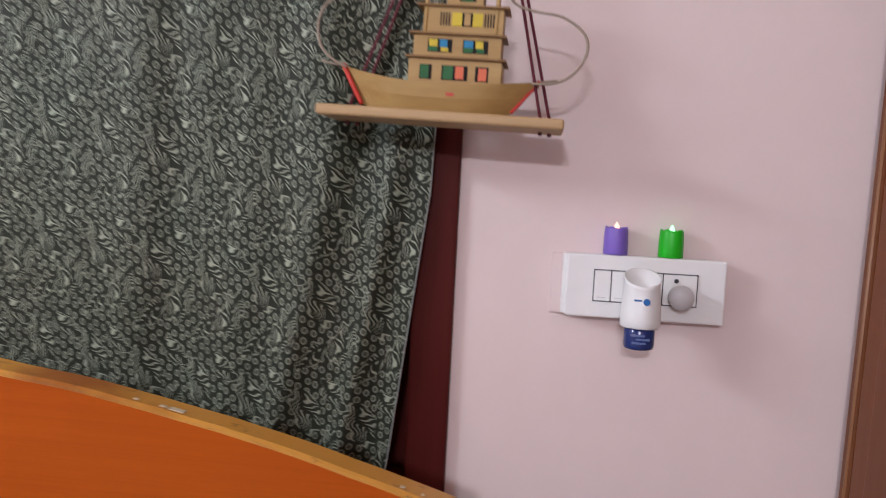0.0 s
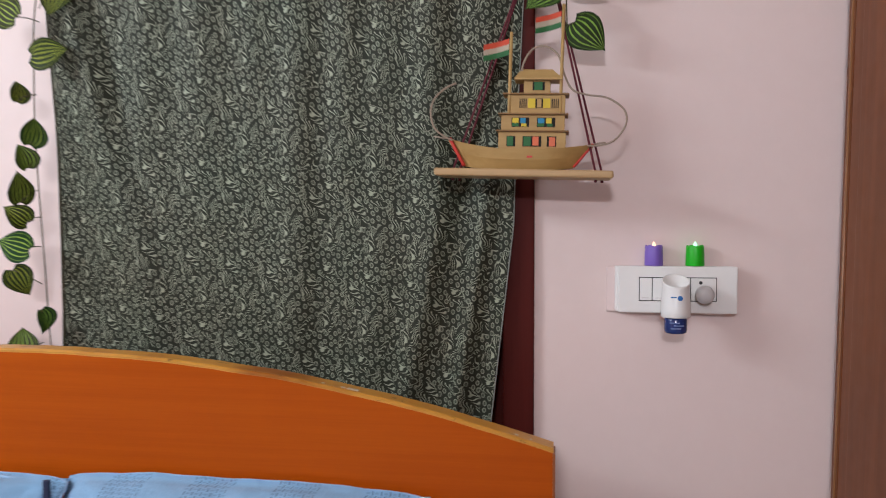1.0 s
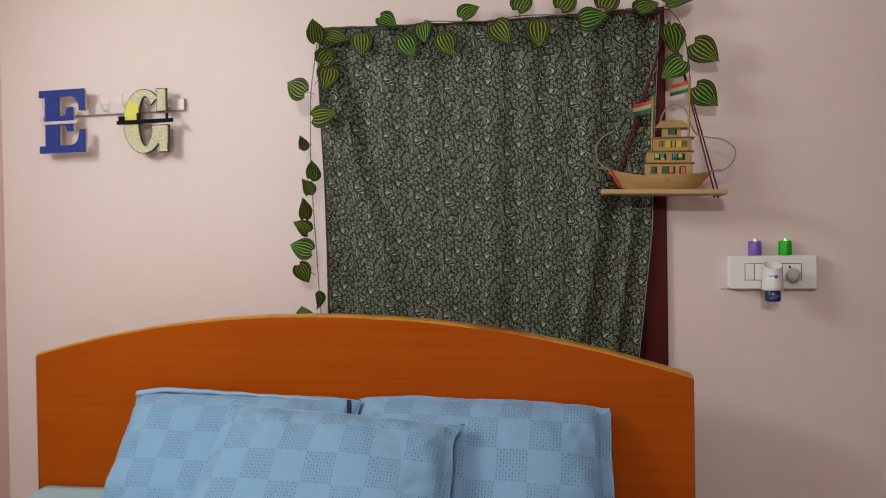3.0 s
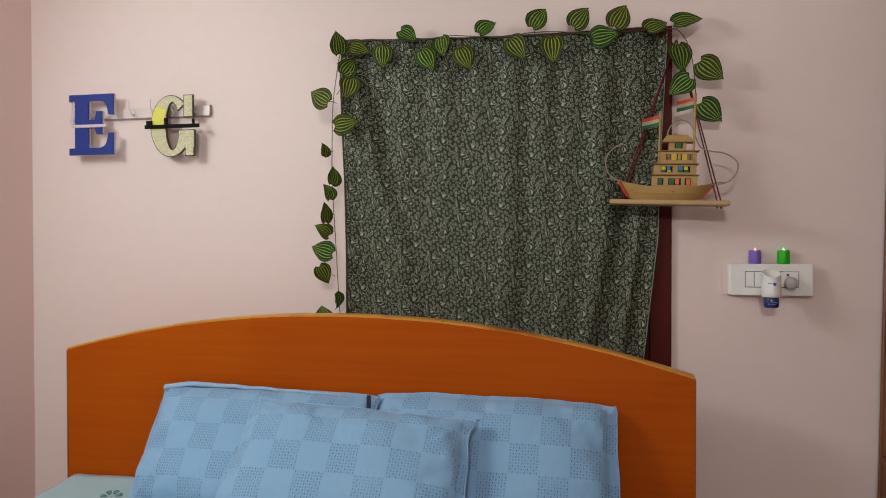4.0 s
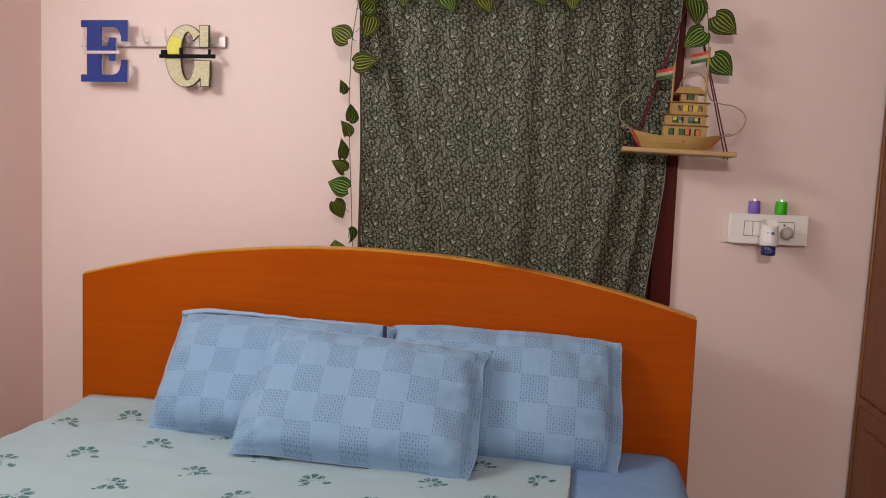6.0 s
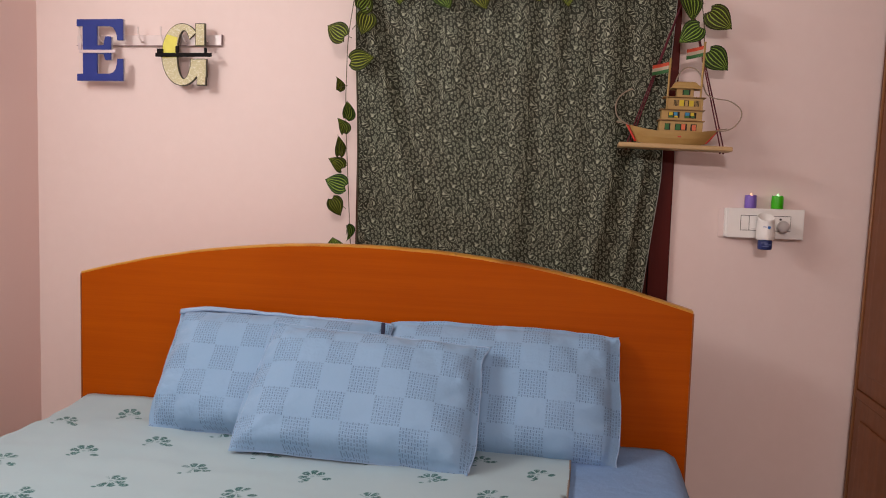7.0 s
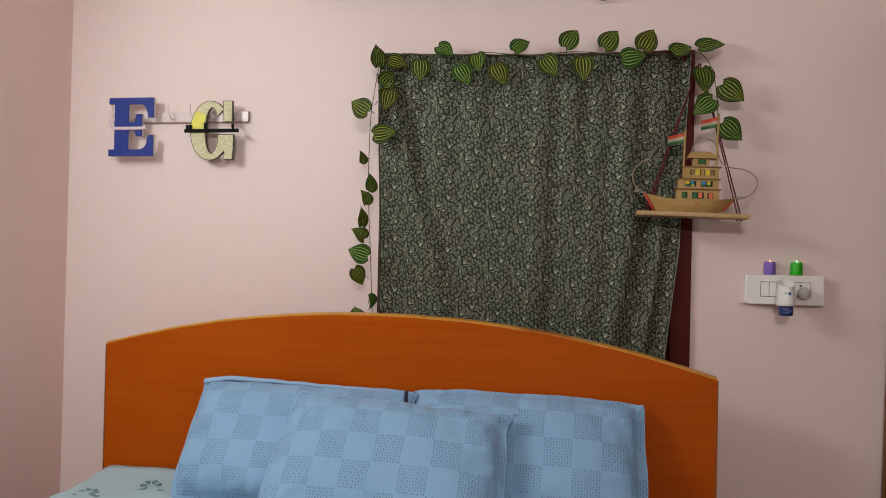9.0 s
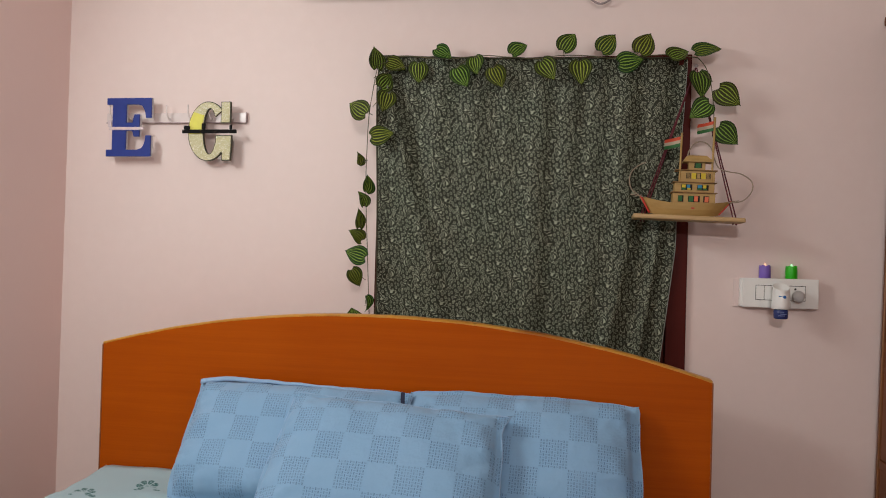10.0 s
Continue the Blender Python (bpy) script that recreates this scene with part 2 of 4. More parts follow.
def glitter():
    k = Mat("cream_glitter", 0.35, 0.0)
    k.coords()
    n = k.voronoi(420, 1.0)
    flake = k.noise(300, 1).step(0.50, 0.68)
    k.colour(k.mix(flake, (0.70, 0.66, 0.38), (0.96, 0.94, 0.80)))
    k.bump(n + flake, 0.8, 0.002)
    return k.m


def glass_clear():
    k = Mat("window_glass", 0.05)
    k.b.inputs["Transmission Weight"].default_value = 1.0
    k.colour((0.9, 0.95, 0.93))
    return k.m


M_WALL, M_SIDE, M_CEIL, M_FLOOR = wall_paint(), side_wall_bounce_tint(), ceiling_paint(), floor_tile()
M_HEAD = laminate("orange_wood_laminate", (0.362, 0.062, 0.001), (0.440, 0.085, 0.002), 0.38, spec=0.10)
M_EDGE = edge_band()
M_FLAKE = plain("pale_bare_board", (0.62, 0.50, 0.34), 0.7)
M_FRAME = laminate("maroon_window_enamel", (0.054, 0.007, 0.005), (0.078, 0.011, 0.008), 0.5, (30, 30, 0.7), 0.10)
M_WARD = laminate("brown_teak_veneer", (0.145, 0.044, 0.012), (0.205, 0.067, 0.020), 0.42, (26, 26, 0.8), 0.2)
M_WARD_EDGE = laminate("light_teak_moulding", (0.22, 0.095, 0.035), (0.30, 0.14, 0.055), 0.4, (26, 26, 0.8))
M_CURTAIN, M_PILLOW, M_SPREAD, M_LEAF = curtain_cloth(), check_cotton(), sprig_cotton(), leaf_green()
M_SHEET = plain_cotton("blue_sheet_cotton", (0.175, 0.325, 0.56), (0.225, 0.375, 0.61))
M_FLAP = plain_cotton("pale_blue_cotton", (0.29, 0.44, 0.64), (0.35, 0.50, 0.69))
M_HEM = plain("brown_hem", (0.26, 0.22, 0.19), 0.8)
M_PIPING = plain("pale_thread", (0.27, 0.28, 0.25), 0.8)
M_DARKTAG = plain("dark_blue_tag", (0.02, 0.025, 0.06), 0.6)
M_BALSA = laminate("pale_craft_wood", (0.37, 0.225, 0.070), (0.47, 0.315, 0.112), 0.6, (3, 20, 20))
M_BOARD = laminate("pine_board", (0.40, 0.25, 0.105), (0.53, 0.36, 0.17), 0.55, (2, 25, 25))
M_CANE = plain("grey_cane", (0.32, 0.25, 0.18), 0.6)
M_CORD = plain("maroon_cord", (0.115, 0.013, 0.024), 0.8, scale=300)
M_RED = plain("red_paint", (0.52, 0.035, 0.02), 0.5)
M_ORANGE = plain("saffron_paper", (0.52, 0.06, 0.02), 0.7)
M_WHITEPAPER = plain("white_paper", (0.42, 0.36, 0.27), 0.8)
M_GREENPAPER = plain("green_paper", (0.016, 0.12, 0.026), 0.6)
M_YELLOWPAPER = plain("yellow_paper", (0.62, 0.47, 0.02), 0.6)
M_BLUEPAPER = plain("blue_paper", (0.02, 0.22, 0.42), 0.6)
M_CORAL = plain("coral_paper", (0.66, 0.15, 0.06), 0.6)
M_HOLE = plain("dark_gap", (0.012, 0.010, 0.008), 0.9)
M_PLASTIC = plain("white_plastic", (0.85, 0.85, 0.82), 0.28, spread=0.03)
M_PLASTIC2 = plain("grey_white_plastic", (0.60, 0.59, 0.58), 0.35, spread=0.04)
M_GAP = plain("black_joint", (0.03, 0.03, 0.03), 0.6)
M_BOTTLE = plain("navy_bottle", (0.022, 0.04, 0.16), 0.15)
M_LOGO = plain("blue_print", (0.02, 0.14, 0.42), 0.4)
M_BOTLABEL = plain("pale_blue_print", (0.12, 0.17, 0.36), 0.4)
M_PURPLE = plain("purple_plastic", (0.22, 0.135, 0.56), 0.4, spread=0.05)
M_GREEN = plain("bright_green_plastic", (0.03, 0.50, 0.006), 0.4, spread=0.05)
M_FLAME_A = glow("lit_led_flame_warm", (1.0, 0.55, 0.35), 1.1)
M_FLAME_B = glow("lit_led_flame_pale", (0.45, 1.0, 0.5), 1.1)
M_BLUELET = plain("royal_blue_board", (0.022, 0.043, 0.245), 0.5, spread=0.08, spec=0.25)
M_EDGEWHITE = plain("pale_board_edge", (0.62, 0.60, 0.62), 0.6)
M_YELLOWLET = plain("yellow_paint", (0.70, 0.66, 0.08), 0.5, spread=0.1)
M_GLITTER, M_DARKEDGE = glitter(), plain("dark_board_edge", (0.05, 0.045, 0.02), 0.6)
M_SILVER = plain("silver_pink_script", (0.66, 0.56, 0.58), 0.35, 0.2)
M_BLACK = plain("black_script", (0.010, 0.010, 0.010), 0.8, spec=0.1)
M_HOOK = plain("pale_hook_rail", (0.74, 0.65, 0.63), 0.25, spread=0.04)
M_LIP = plain("grey_rail_edge", (0.36, 0.27, 0.27), 0.4)
M_PATCH = plain("pinkish_white_surface", (0.74, 0.61, 0.58), 0.45, spread=0.03)
M_SLAB_SHADE = laminate("shade_dark_craft_wood", (0.22, 0.115, 0.036), (0.31, 0.18, 0.062), 0.6, (3, 20, 20))
M_STEM = plain("brown_green_stem", (0.10, 0.085, 0.035), 0.6)
# white shell greyed: the shade on its underside is put into the colour
M_AC = plain("shade_greyed_white_ac_shell", (0.54, 0.52, 0.50), 0.35, spread=0.03, scale=8)
M_LOUVRE = plain("grey_louvre", (0.32, 0.36, 0.33), 0.3, spread=0.03)
M_BEIGE = plain("beige_metal_box", (0.60, 0.53, 0.45), 0.4, spread=0.05)
M_CABLE = plain("grey_cable", (0.30, 0.24, 0.24), 0.5)
M_BEDWOOD = laminate("brown_bed_wood", (0.24, 0.065, 0.010), (0.32, 0.09, 0.015), 0.4)
M_GLASS = glass_clear()


# ---- mesh helpers ----
def part(name, bm, material, parent=None, label="", smooth=False):
    mesh = bpy.data.meshes.new(name)
    bmesh.ops.recalc_face_normals(bm, faces=bm.faces)
    if smooth:
        for f in bm.faces:
            f.smooth = True
    bm.to_mesh(mesh)
    bm.free()
    mesh.materials.append(material)
    ob = new(name, mesh)
    if parent:
        ob.parent = parent
    if label:
        ob["label"] = label
    return ob


def thing(name, label, category, group="", kind=""):
    return tagged(new(name), label, category, group, kind)


def box(x0, x1, y0, y1, z0, z1, bevel=0.0, seg=2, bm=None):
    own = bmesh.new()
    bmesh.ops.create_cube(own, size=1)
    for vert in own.verts:
        vert.co = ((x0 + x1) / 2 + vert.co.x * (x1 - x0), (y0 + y1) / 2 + vert.co.y * (y1 - y0), (z0 + z1) / 2 + vert.co.z * (z1 - z0))
    if bevel:
        bmesh.ops.bevel(own, geom=own.edges[:], offset=bevel, segments=seg, profile=0.6, affect="EDGES")
    if bm is None:
        return own
    mesh = bpy.data.meshes.new("tmp")
    own.to_mesh(mesh)
    own.free()
    bm.from_mesh(mesh)
    bpy.data.meshes.remove(mesh)
    return bm


def lathe(profile, steps=32, at=(0, 0, 0)):
    """profile: (radius, z) from bottom to top."""
    bm = bmesh.new()
    rings = []
    for r, z in profile:
        rings.append([bm.verts.new((at[0] + r * math.cos(2 * math.pi * i / steps), at[1] + r * math.sin(2 * math.pi * i / steps), at[2] + z)) for i in range(steps)])
    for a, b in zip(rings, rings[1:]):
        for i in range(steps):
            bm.faces.new((a[i], a[(i + 1) % steps], b[(i + 1) % steps], b[i]))
    bm.faces.new(rings[0][::-1])
    bm.faces.new(rings[-1])
    return bm


def tube(points, radius, steps=8, smooth_by=6):
    """A round rod along a smooth line through the points."""
    pts = [Vector(p) for p in points]
    line = []
    for i in range(len(pts) - 1):
        p0, p1, p2, p3 = pts[max(i - 1, 0)], pts[i], pts[i + 1], pts[min(i + 2, len(pts) - 1)]
        for j in range(smooth_by):
            t = j / smooth_by
            line.append(0.5 * (2 * p1 + (p2 - p0) * t + (2 * p0 - 5 * p1 + 4 * p2 - p3) * t * t + (3 * p1 - p0 - 3 * p2 + p3) * t ** 3))
    line.append(pts[-1])
    bm = bmesh.new()
    rings = []
    for i, p in enumerate(line):
        way = (line[min(i + 1, len(line) - 1)] - line[max(i - 1, 0)]).normalized()
        side = way.cross(Vector((0.31, 0.9, 0.2))).normalized()
        up = side.cross(way)
        rings.append([bm.verts.new(p + radius * (math.cos(2 * math.pi * k / steps) * side + math.sin(2 * math.pi * k / steps) * up)) for k in range(steps)])
    for a, b in zip(rings, rings[1:]):
        for k in range(steps):
            bm.faces.new((a[k], a[(k + 1) % steps], b[(k + 1) % steps], b[k]))
    bm.faces.new(rings[0][::-1])
    bm.faces.new(rings[-1])
    return bm


def slab(outline, y0, y1, bevel=0.0):
    """An outline in x and z, from y0 (front) to y1 (back)."""
    bm = bmesh.new()
    front = [bm.verts.new((x, y0, z)) for x, z in outline]
    back = [bm.verts.new((x, y1, z)) for x, z in outline]
    n = len(outline)
    f = bm.faces.new(front)
    bm.faces.new(back[::-1])
    for i in range(n):
        bm.faces.new((front[(i + 1) % n], front[i], back[i], back[(i + 1) % n]))
    if bevel:
        bmesh.ops.bevel(bm, geom=list(f.edges), offset=bevel, segments=2, affect="EDGES")
    return bm


# ---- the room ----
LEFT, RIGHT, FRONT, TOP = -1.58, 1.72, -4.3, 2.75
W0, W1, WZ0, WZ1 = -0.365, 0.575, 0.86, 1.915   # the window's opening

bm = bmesh.new()
for x0, x1, z0, z1 in ((LEFT - 0.15, W0, 0, TOP), (W1, RIGHT + 0.15, 0, TOP), (W0, W1, 0, WZ0), (W0, W1, WZ1, TOP)):
    box(x0, x1, 0.0, 0.2, z0, z1, bm=bm)
tagged(part("wall_north", bm, M_WALL), "pale pink painted bedroom wall with a window", "wall", kind="structure")
tagged(part("wall_west", box(LEFT - 0.15, LEFT, FRONT, 0, 0, TOP), M_SIDE), "pale pink painted side wall beside the bed", "wall", kind="structure")
tagged(part("wall_east", box(RIGHT, RIGHT + 0.15, FRONT, 0, 0, TOP), M_WALL), "pale pink painted wall behind the wardrobe", "wall", kind="structure")
tagged(part("wall_south", box(LEFT - 0.15, RIGHT + 0.15, FRONT - 0.15, FRONT, 0, TOP), M_WALL), "pale pink painted wall opposite the bed", "wall", kind="structure")
tagged(part("floor", box(LEFT - 0.15, RIGHT + 0.15, FRONT - 0.15, 0.2, -0.1, 0), M_FLOOR), "cream tiled bedroom floor", "floor", kind="structure")
tagged(part("ceiling", box(LEFT - 0.15, RIGHT + 0.15, FRONT - 0.15, 0.2, TOP, TOP + 0.1), M_CEIL), "white painted bedroom ceiling", "ceiling", kind="structure")


def window():
    w = thing("window_1", "maroon wooden window behind a green curtain", "window", kind="structure")
    o0, o1, z0, z1 = W0 - 0.032, W1 + 0.042, WZ0 - 0.05, WZ1 + 0.034
    part("frame_stile", box(o0, W0 + 0.02, -0.014, 0.10, z0, z1, 0.003), M_FRAME, w)
    part("frame_stile", box(W1 - 0.02, o1, -0.014, 0.10, z0, z1, 0.003), M_FRAME, w)
    part("frame_rail", box(W0 + 0.02, W1 - 0.02, -0.012, 0.10, WZ1 - 0.03, z1, 0.003), M_FRAME, w)
    part("frame_rail", box(W0 + 0.02, W1 - 0.02, -0.012, 0.10, z0, WZ0 + 0.03, 0.003), M_FRAME, w)
    mid = (W0 + W1) / 2
    for a, b in ((W0 + 0.02, mid - 0.002), (mid + 0.002, W1 - 0.02)):
        leaf = bmesh.new()
        box(a, a + 0.05, 0.03, 0.065, WZ0 + 0.03, WZ1 - 0.03, bm=leaf)
        box(b - 0.05, b, 0.03, 0.065, WZ0 + 0.03, WZ1 - 0.03, bm=leaf)
        box(a + 0.05, b - 0.05, 0.03, 0.065, WZ1 - 0.09, WZ1 - 0.03, bm=leaf)
        box(a + 0.05, b - 0.05, 0.03, 0.065, WZ0 + 0.03, WZ0 + 0.09, bm=leaf)
        sash = part("sash", leaf, M_FRAME, w)
        part("pane", box(a + 0.05, b - 0.05, 0.045, 0.05, WZ0 + 0.09, WZ1 - 0.09), M_GLASS, sash)


window()


def curtain():
    nx, nz = 150, 130
    bm = bmesh.new()
    uv = bm.loops.layers.uv.new("UVMap")
    zt0, zt1, zb = 1.953, 1.932, 0.84
    grid = []
    for j in range(nz + 1):
        q = j / nz
        row = []
        for i in range(nx + 1):
            p = i / nx
            ztop = zt0 + (zt1 - zt0) * p - 0.005 * math.sin(p * math.pi)
            z = ztop + (zb - ztop) * q
            x0 = -0.388 + 0.003 * q * q - 0.004 * math.sin(q * 7)
            x1 = 0.603 - 0.022 * min(1, q / 0.4) - 0.014 * max(0, q - 0.4) / 0.6 - 0.045 * max(0, q - 0.55) / 0.45
            x = x0 + (x1 - x0) * p
            # gathers at the top that die away, slow drapes below, a slack fold from the upper corner
            gather = math.sin(p * 62 + 1.1 * math.sin(p * 9)) * 0.0065 * (1 - 0.75 * q) ** 1.6
            drape = 0.007 * math.sin(p * 23 + 2.2 * q + 1.0) * (0.35 + 0.65 * q)
            drape += 0.005 * math.sin(p * 41 - 3.0 * q) * min(1, q * 3)
            calm = 0.3 + 0.6 * min(1.0, max(0.0, (p - 0.10 - 0.2 * q) / 0.3))
            gather, drape = gather * (0.4 + 0.6 * calm), drape * calm
            off = p - 0.012 - 0.29 * q
            slack = 0.048 * max(0, 1 - (-off / 0.12 if off < 0 else off / 0.048)) * max(0, 1 - q / 0.95) ** 0.8 * min(1, q * 10)
            slack += 0.032 * math.exp(-(((p - 0.968 + 0.05 * q) / 0.018) ** 2)) * max(0, q - 0.25) * 1.5
            slack += 0.028 * math.exp(-(((p - 0.90 + 0.10 * q) / 0.026) ** 2)) * max(0, q - 0.3) * 1.4
            slack += 0.007 * math.exp(-(((p - 0.20 + 0.05 * q) / 0.035) ** 2)) * (1 - q)
            recess = 0.020 * max(0, min(1, (p - 0.78) / 0.2)) ** 1.5
            tuck = max(0.0, min(1.0, (p - 1.0 + 0.29 * q) / 0.05))
            recess = max(recess, 0.027 * tuck * tuck * (3 - 2 * tuck) * min(1, q * 5) * max(0, min(1, (0.62 - q) / 0.15)))
            crease = -recess + 0.003 * noise.noise(Vector((p * 9, q * 8, 3.1)))
            lie = 0.012 if q < 0.02 else 0.0
            row.append(bm.verts.new((x, -0.046 - gather - drape - slack - crease + lie * 0.5, z)))
        grid.append(row)
    for j in range(nz):
        for i in range(nx):
            f = bm.faces.new((grid[j][i], grid[j + 1][i], grid[j + 1][i + 1], grid[j][i + 1]))
            f.smooth = True
            for loop, (a, b) in zip(f.loops, ((i, j), (i, j + 1), (i + 1, j + 1), (i + 1, j))):
                loop[uv].uv = (a / nx * 1.03, (1 - b / nz) * 1.1)
    edge_r = [grid[j][nx].co.copy() for j in range(0, nz + 1, 6)]
    edge_l = [grid[j][0].co.copy() for j in range(0, nz + 1, 6)]
    edge_t = [grid[0][i].co.copy() for i in range(0, nx + 1, 5)]
    c = thing("curtain", "grey green patterned jacquard curtain hung flat over the window", "curtain")
    cloth = part("cloth", bm, M_CURTAIN, c)
    solid = cloth.modifiers.new("thickness", "SOLIDIFY")
    solid.thickness, solid.offset = 0.0015, 0
    part("hem", tube([p + Vector((0, -0.001, 0)) for p in edge_r], 0.0012, 6, 2), M_PIPING, c, "pale stitched edge", True)
    part("hem", tube([p + Vector((0.002, -0.002, 0)) for p in edge_l], 0.0030, 6, 2), M_DARKEDGE, c, "dark stitched edge", True)
    part("hem", tube([p + Vector((0, -0.002, 0.001)) for p in edge_t], 0.0030, 6, 2), M_DARKEDGE, c, "dark stitched edge", True)


curtain()

# ---- the bed ----
BX0, BX1, BCX = -1.213, 0.659, -0.277
HY0, HY1 = -0.292, -0.247
MZ = 0.574


def arch(x):
    q = abs(x + 0.315) / 0.936
    return 1.106 - 0.132 * q ** 2.1


def bed():
    b = thing("bed", "double bed with an arched orange wood laminate headboard", "bed")
    n = 60
    xs = [BX0 + (BX1 - BX0) * i / n for i in range(n + 1)]
    face = [(BX0 + 0.001, 0.02), (BX1 - 0.001, 0.02)] + [(x, arch(x) - 0.005) for x in xs[::-1]]
    board = part("headboard", slab(face, HY0, HY1, 0.0015), M_HEAD, b)
    bm = bmesh.new()
    rows = []
    for x in xs:
        z = arch(x) + 0.0012 * noise.noise(Vector((x * 30, 0.5, 0.2))) - 0.0016 * max(0, noise.noise(Vector((x * 9, 3.5, 0.2))))
        rows.append([bm.verts.new(co) for co in ((x, HY0 + 0.0, z - 0.006), (x, HY0 - 0.001, z - 0.002), (x, HY0 + 0.004, z + 0.001), (x, HY1 - 0.003, z + 0.001), (x, HY1 + 0.001, z - 0.002), (x, HY1 + 0.001, z - 0.006))])
    for a, c in zip(rows, rows[1:]):
        for i in range(6):
            bm.faces.new((a[i], a[(i + 1) % 6], c[(i + 1) % 6], c[i]))
    bm.faces.new(rows[0])
    bm.faces.new(rows[-1][::-1])
    part("edge_band", bm, M_EDGE, board, "worn yellowish edge band on the arch")
    part("side_edge", box(BX1 - 0.001, BX1 + 0.003, HY0 - 0.001, HY1, 0.02, arch(BX1) - 0.006, 0.001), M_BEDWOOD, board)
    part("side_edge", box(BX0 - 0.003, BX0 + 0.001, HY0 - 0.001, HY1, 0.02, arch(BX0) - 0.006, 0.001), M_BEDWOOD, board)
    # flaked spots on the edge
    for x, w, d in ((0.318, 0.020, 0.010), (0.300, 0.008, 0.006), (0.598, 0.006, 0.006), (0.622, 0.004, 0.005), (0.265, 0.006, 0.005)):
        flake = box(-w / 2, w / 2, -d / 2, d / 2, -0.0006, 0.0006, 0.0004, 1)
        bmesh.ops.rotate(flake, verts=flake.verts, matrix=Matrix.Rotation(math.atan2(arch(x - 0.01) - arch(x + 0.01), 0.02), 3, "Y"))
        bmesh.ops.translate(flake, verts=flake.verts, vec=(x, HY0 + 0.012, arch(x) + 0.0014))
        part("flake", flake, M_FLAKE, board, "pale chipped spot")
    part("side_rail", box(BX0 + 0.005, BX0 + 0.035, -2.26, HY0, 0.12, 0.40, 0.004), M_BEDWOOD, b)
    part("side_rail", box(BX1 - 0.035, BX1 - 0.005, -2.26, HY0, 0.12, 0.40, 0.004), M_BEDWOOD, b)
    part("footboard", box(BX0, BX1, -2.30, -2.26, 0.02, 0.46, 0.006), M_BEDWOOD, b)
    part("platform", box(BX0 + 0.035, BX1 - 0.035, -2.26, HY0, 0.34, 0.37), M_BEDWOOD, b)
    for x in (BX0 + 0.08, BX1 - 0.14):
        for y in (-2.2, -0.4):
            part("leg", box(x, x + 0.06, y, y + 0.06, 0, 0.34, 0.004), M_BEDWOOD, b)


def soft_block(x0, x1, y0, y1, z0, z1, radius, seed, sag=0.006):
    """A stuffed block with rounded, slightly uneven edges and metres on its top as UV."""
    nx, ny = 70, 70
    bm = bmesh.new()
    uv = bm.loops.layers.uv.new("UVMap")
    grid = []

    def lip(a):
        # arc length along a rounded shoulder: position across, drop
        if a >= radius * 1.5708:
            return radius + (a - radius * 1.5708), 0.0
        if a < 0:
            return 0.0, radius - a
        g = a / radius
        return radius * (1 - math.cos(g)), radius * (1 - math.sin(g))

    hang = z1 - z0 - radius
    lx, ly = x1 - x0 - 2 * radius, y1 - y0 - 2 * radius
    full_x, full_y = lx + 2 * (radius * 1.5708 + hang), ly + 2 * (radius * 1.5708 + hang)
    for j in range(ny + 1):
        b = j / ny * full_y
        s = min(b, full_y - b) - hang
        oy, dy = lip(s)
        y = y0 + oy if b < full_y / 2 else y1 - oy
        row = []
        for i in range(nx + 1):
            a = i / nx * full_x
            t = min(a, full_x - a) - hang
            ox, dx = lip(t)
            x = x0 + ox if a < full_x / 2 else x1 - ox
            drop = min(dx + dy, radius + hang)
            wob = sag * noise.noise(Vector((x * 3 + seed, y * 3, 0.7))) + 0.003 * noise.noise(Vector((x * 11, y * 11 + seed, 2.0)))
            rise = 0.022 * max(0.0, min(1.0, (y + 0.55) / 0.25)) ** 2
            row.append(bm.verts.new((x, y, z1 - drop + rise * max(0, 1 - drop / radius) + wob * (1 if drop < radius else 0.2))))
        grid.append(row)
    for j in range(ny):
        for i in range(nx):
            f = bm.faces.new((grid[j][i], grid[j][i + 1], grid[j + 1][i + 1], grid[j + 1][i]))
            f.smooth = True
            for loop in f.loops:
                loop[uv].uv = (loop.vert.co.x, loop.vert.co.y)
    return bm


bed()
mattress = thing("mattress", "mattress in a blue cotton fitted sheet on the bed", "mattress")
part("cover", soft_block(-1.212, 0.640, -2.24, -0.298, 0.372, MZ - 0.006, 0.05, 4.0), M_SHEET, mattress, smooth=True)


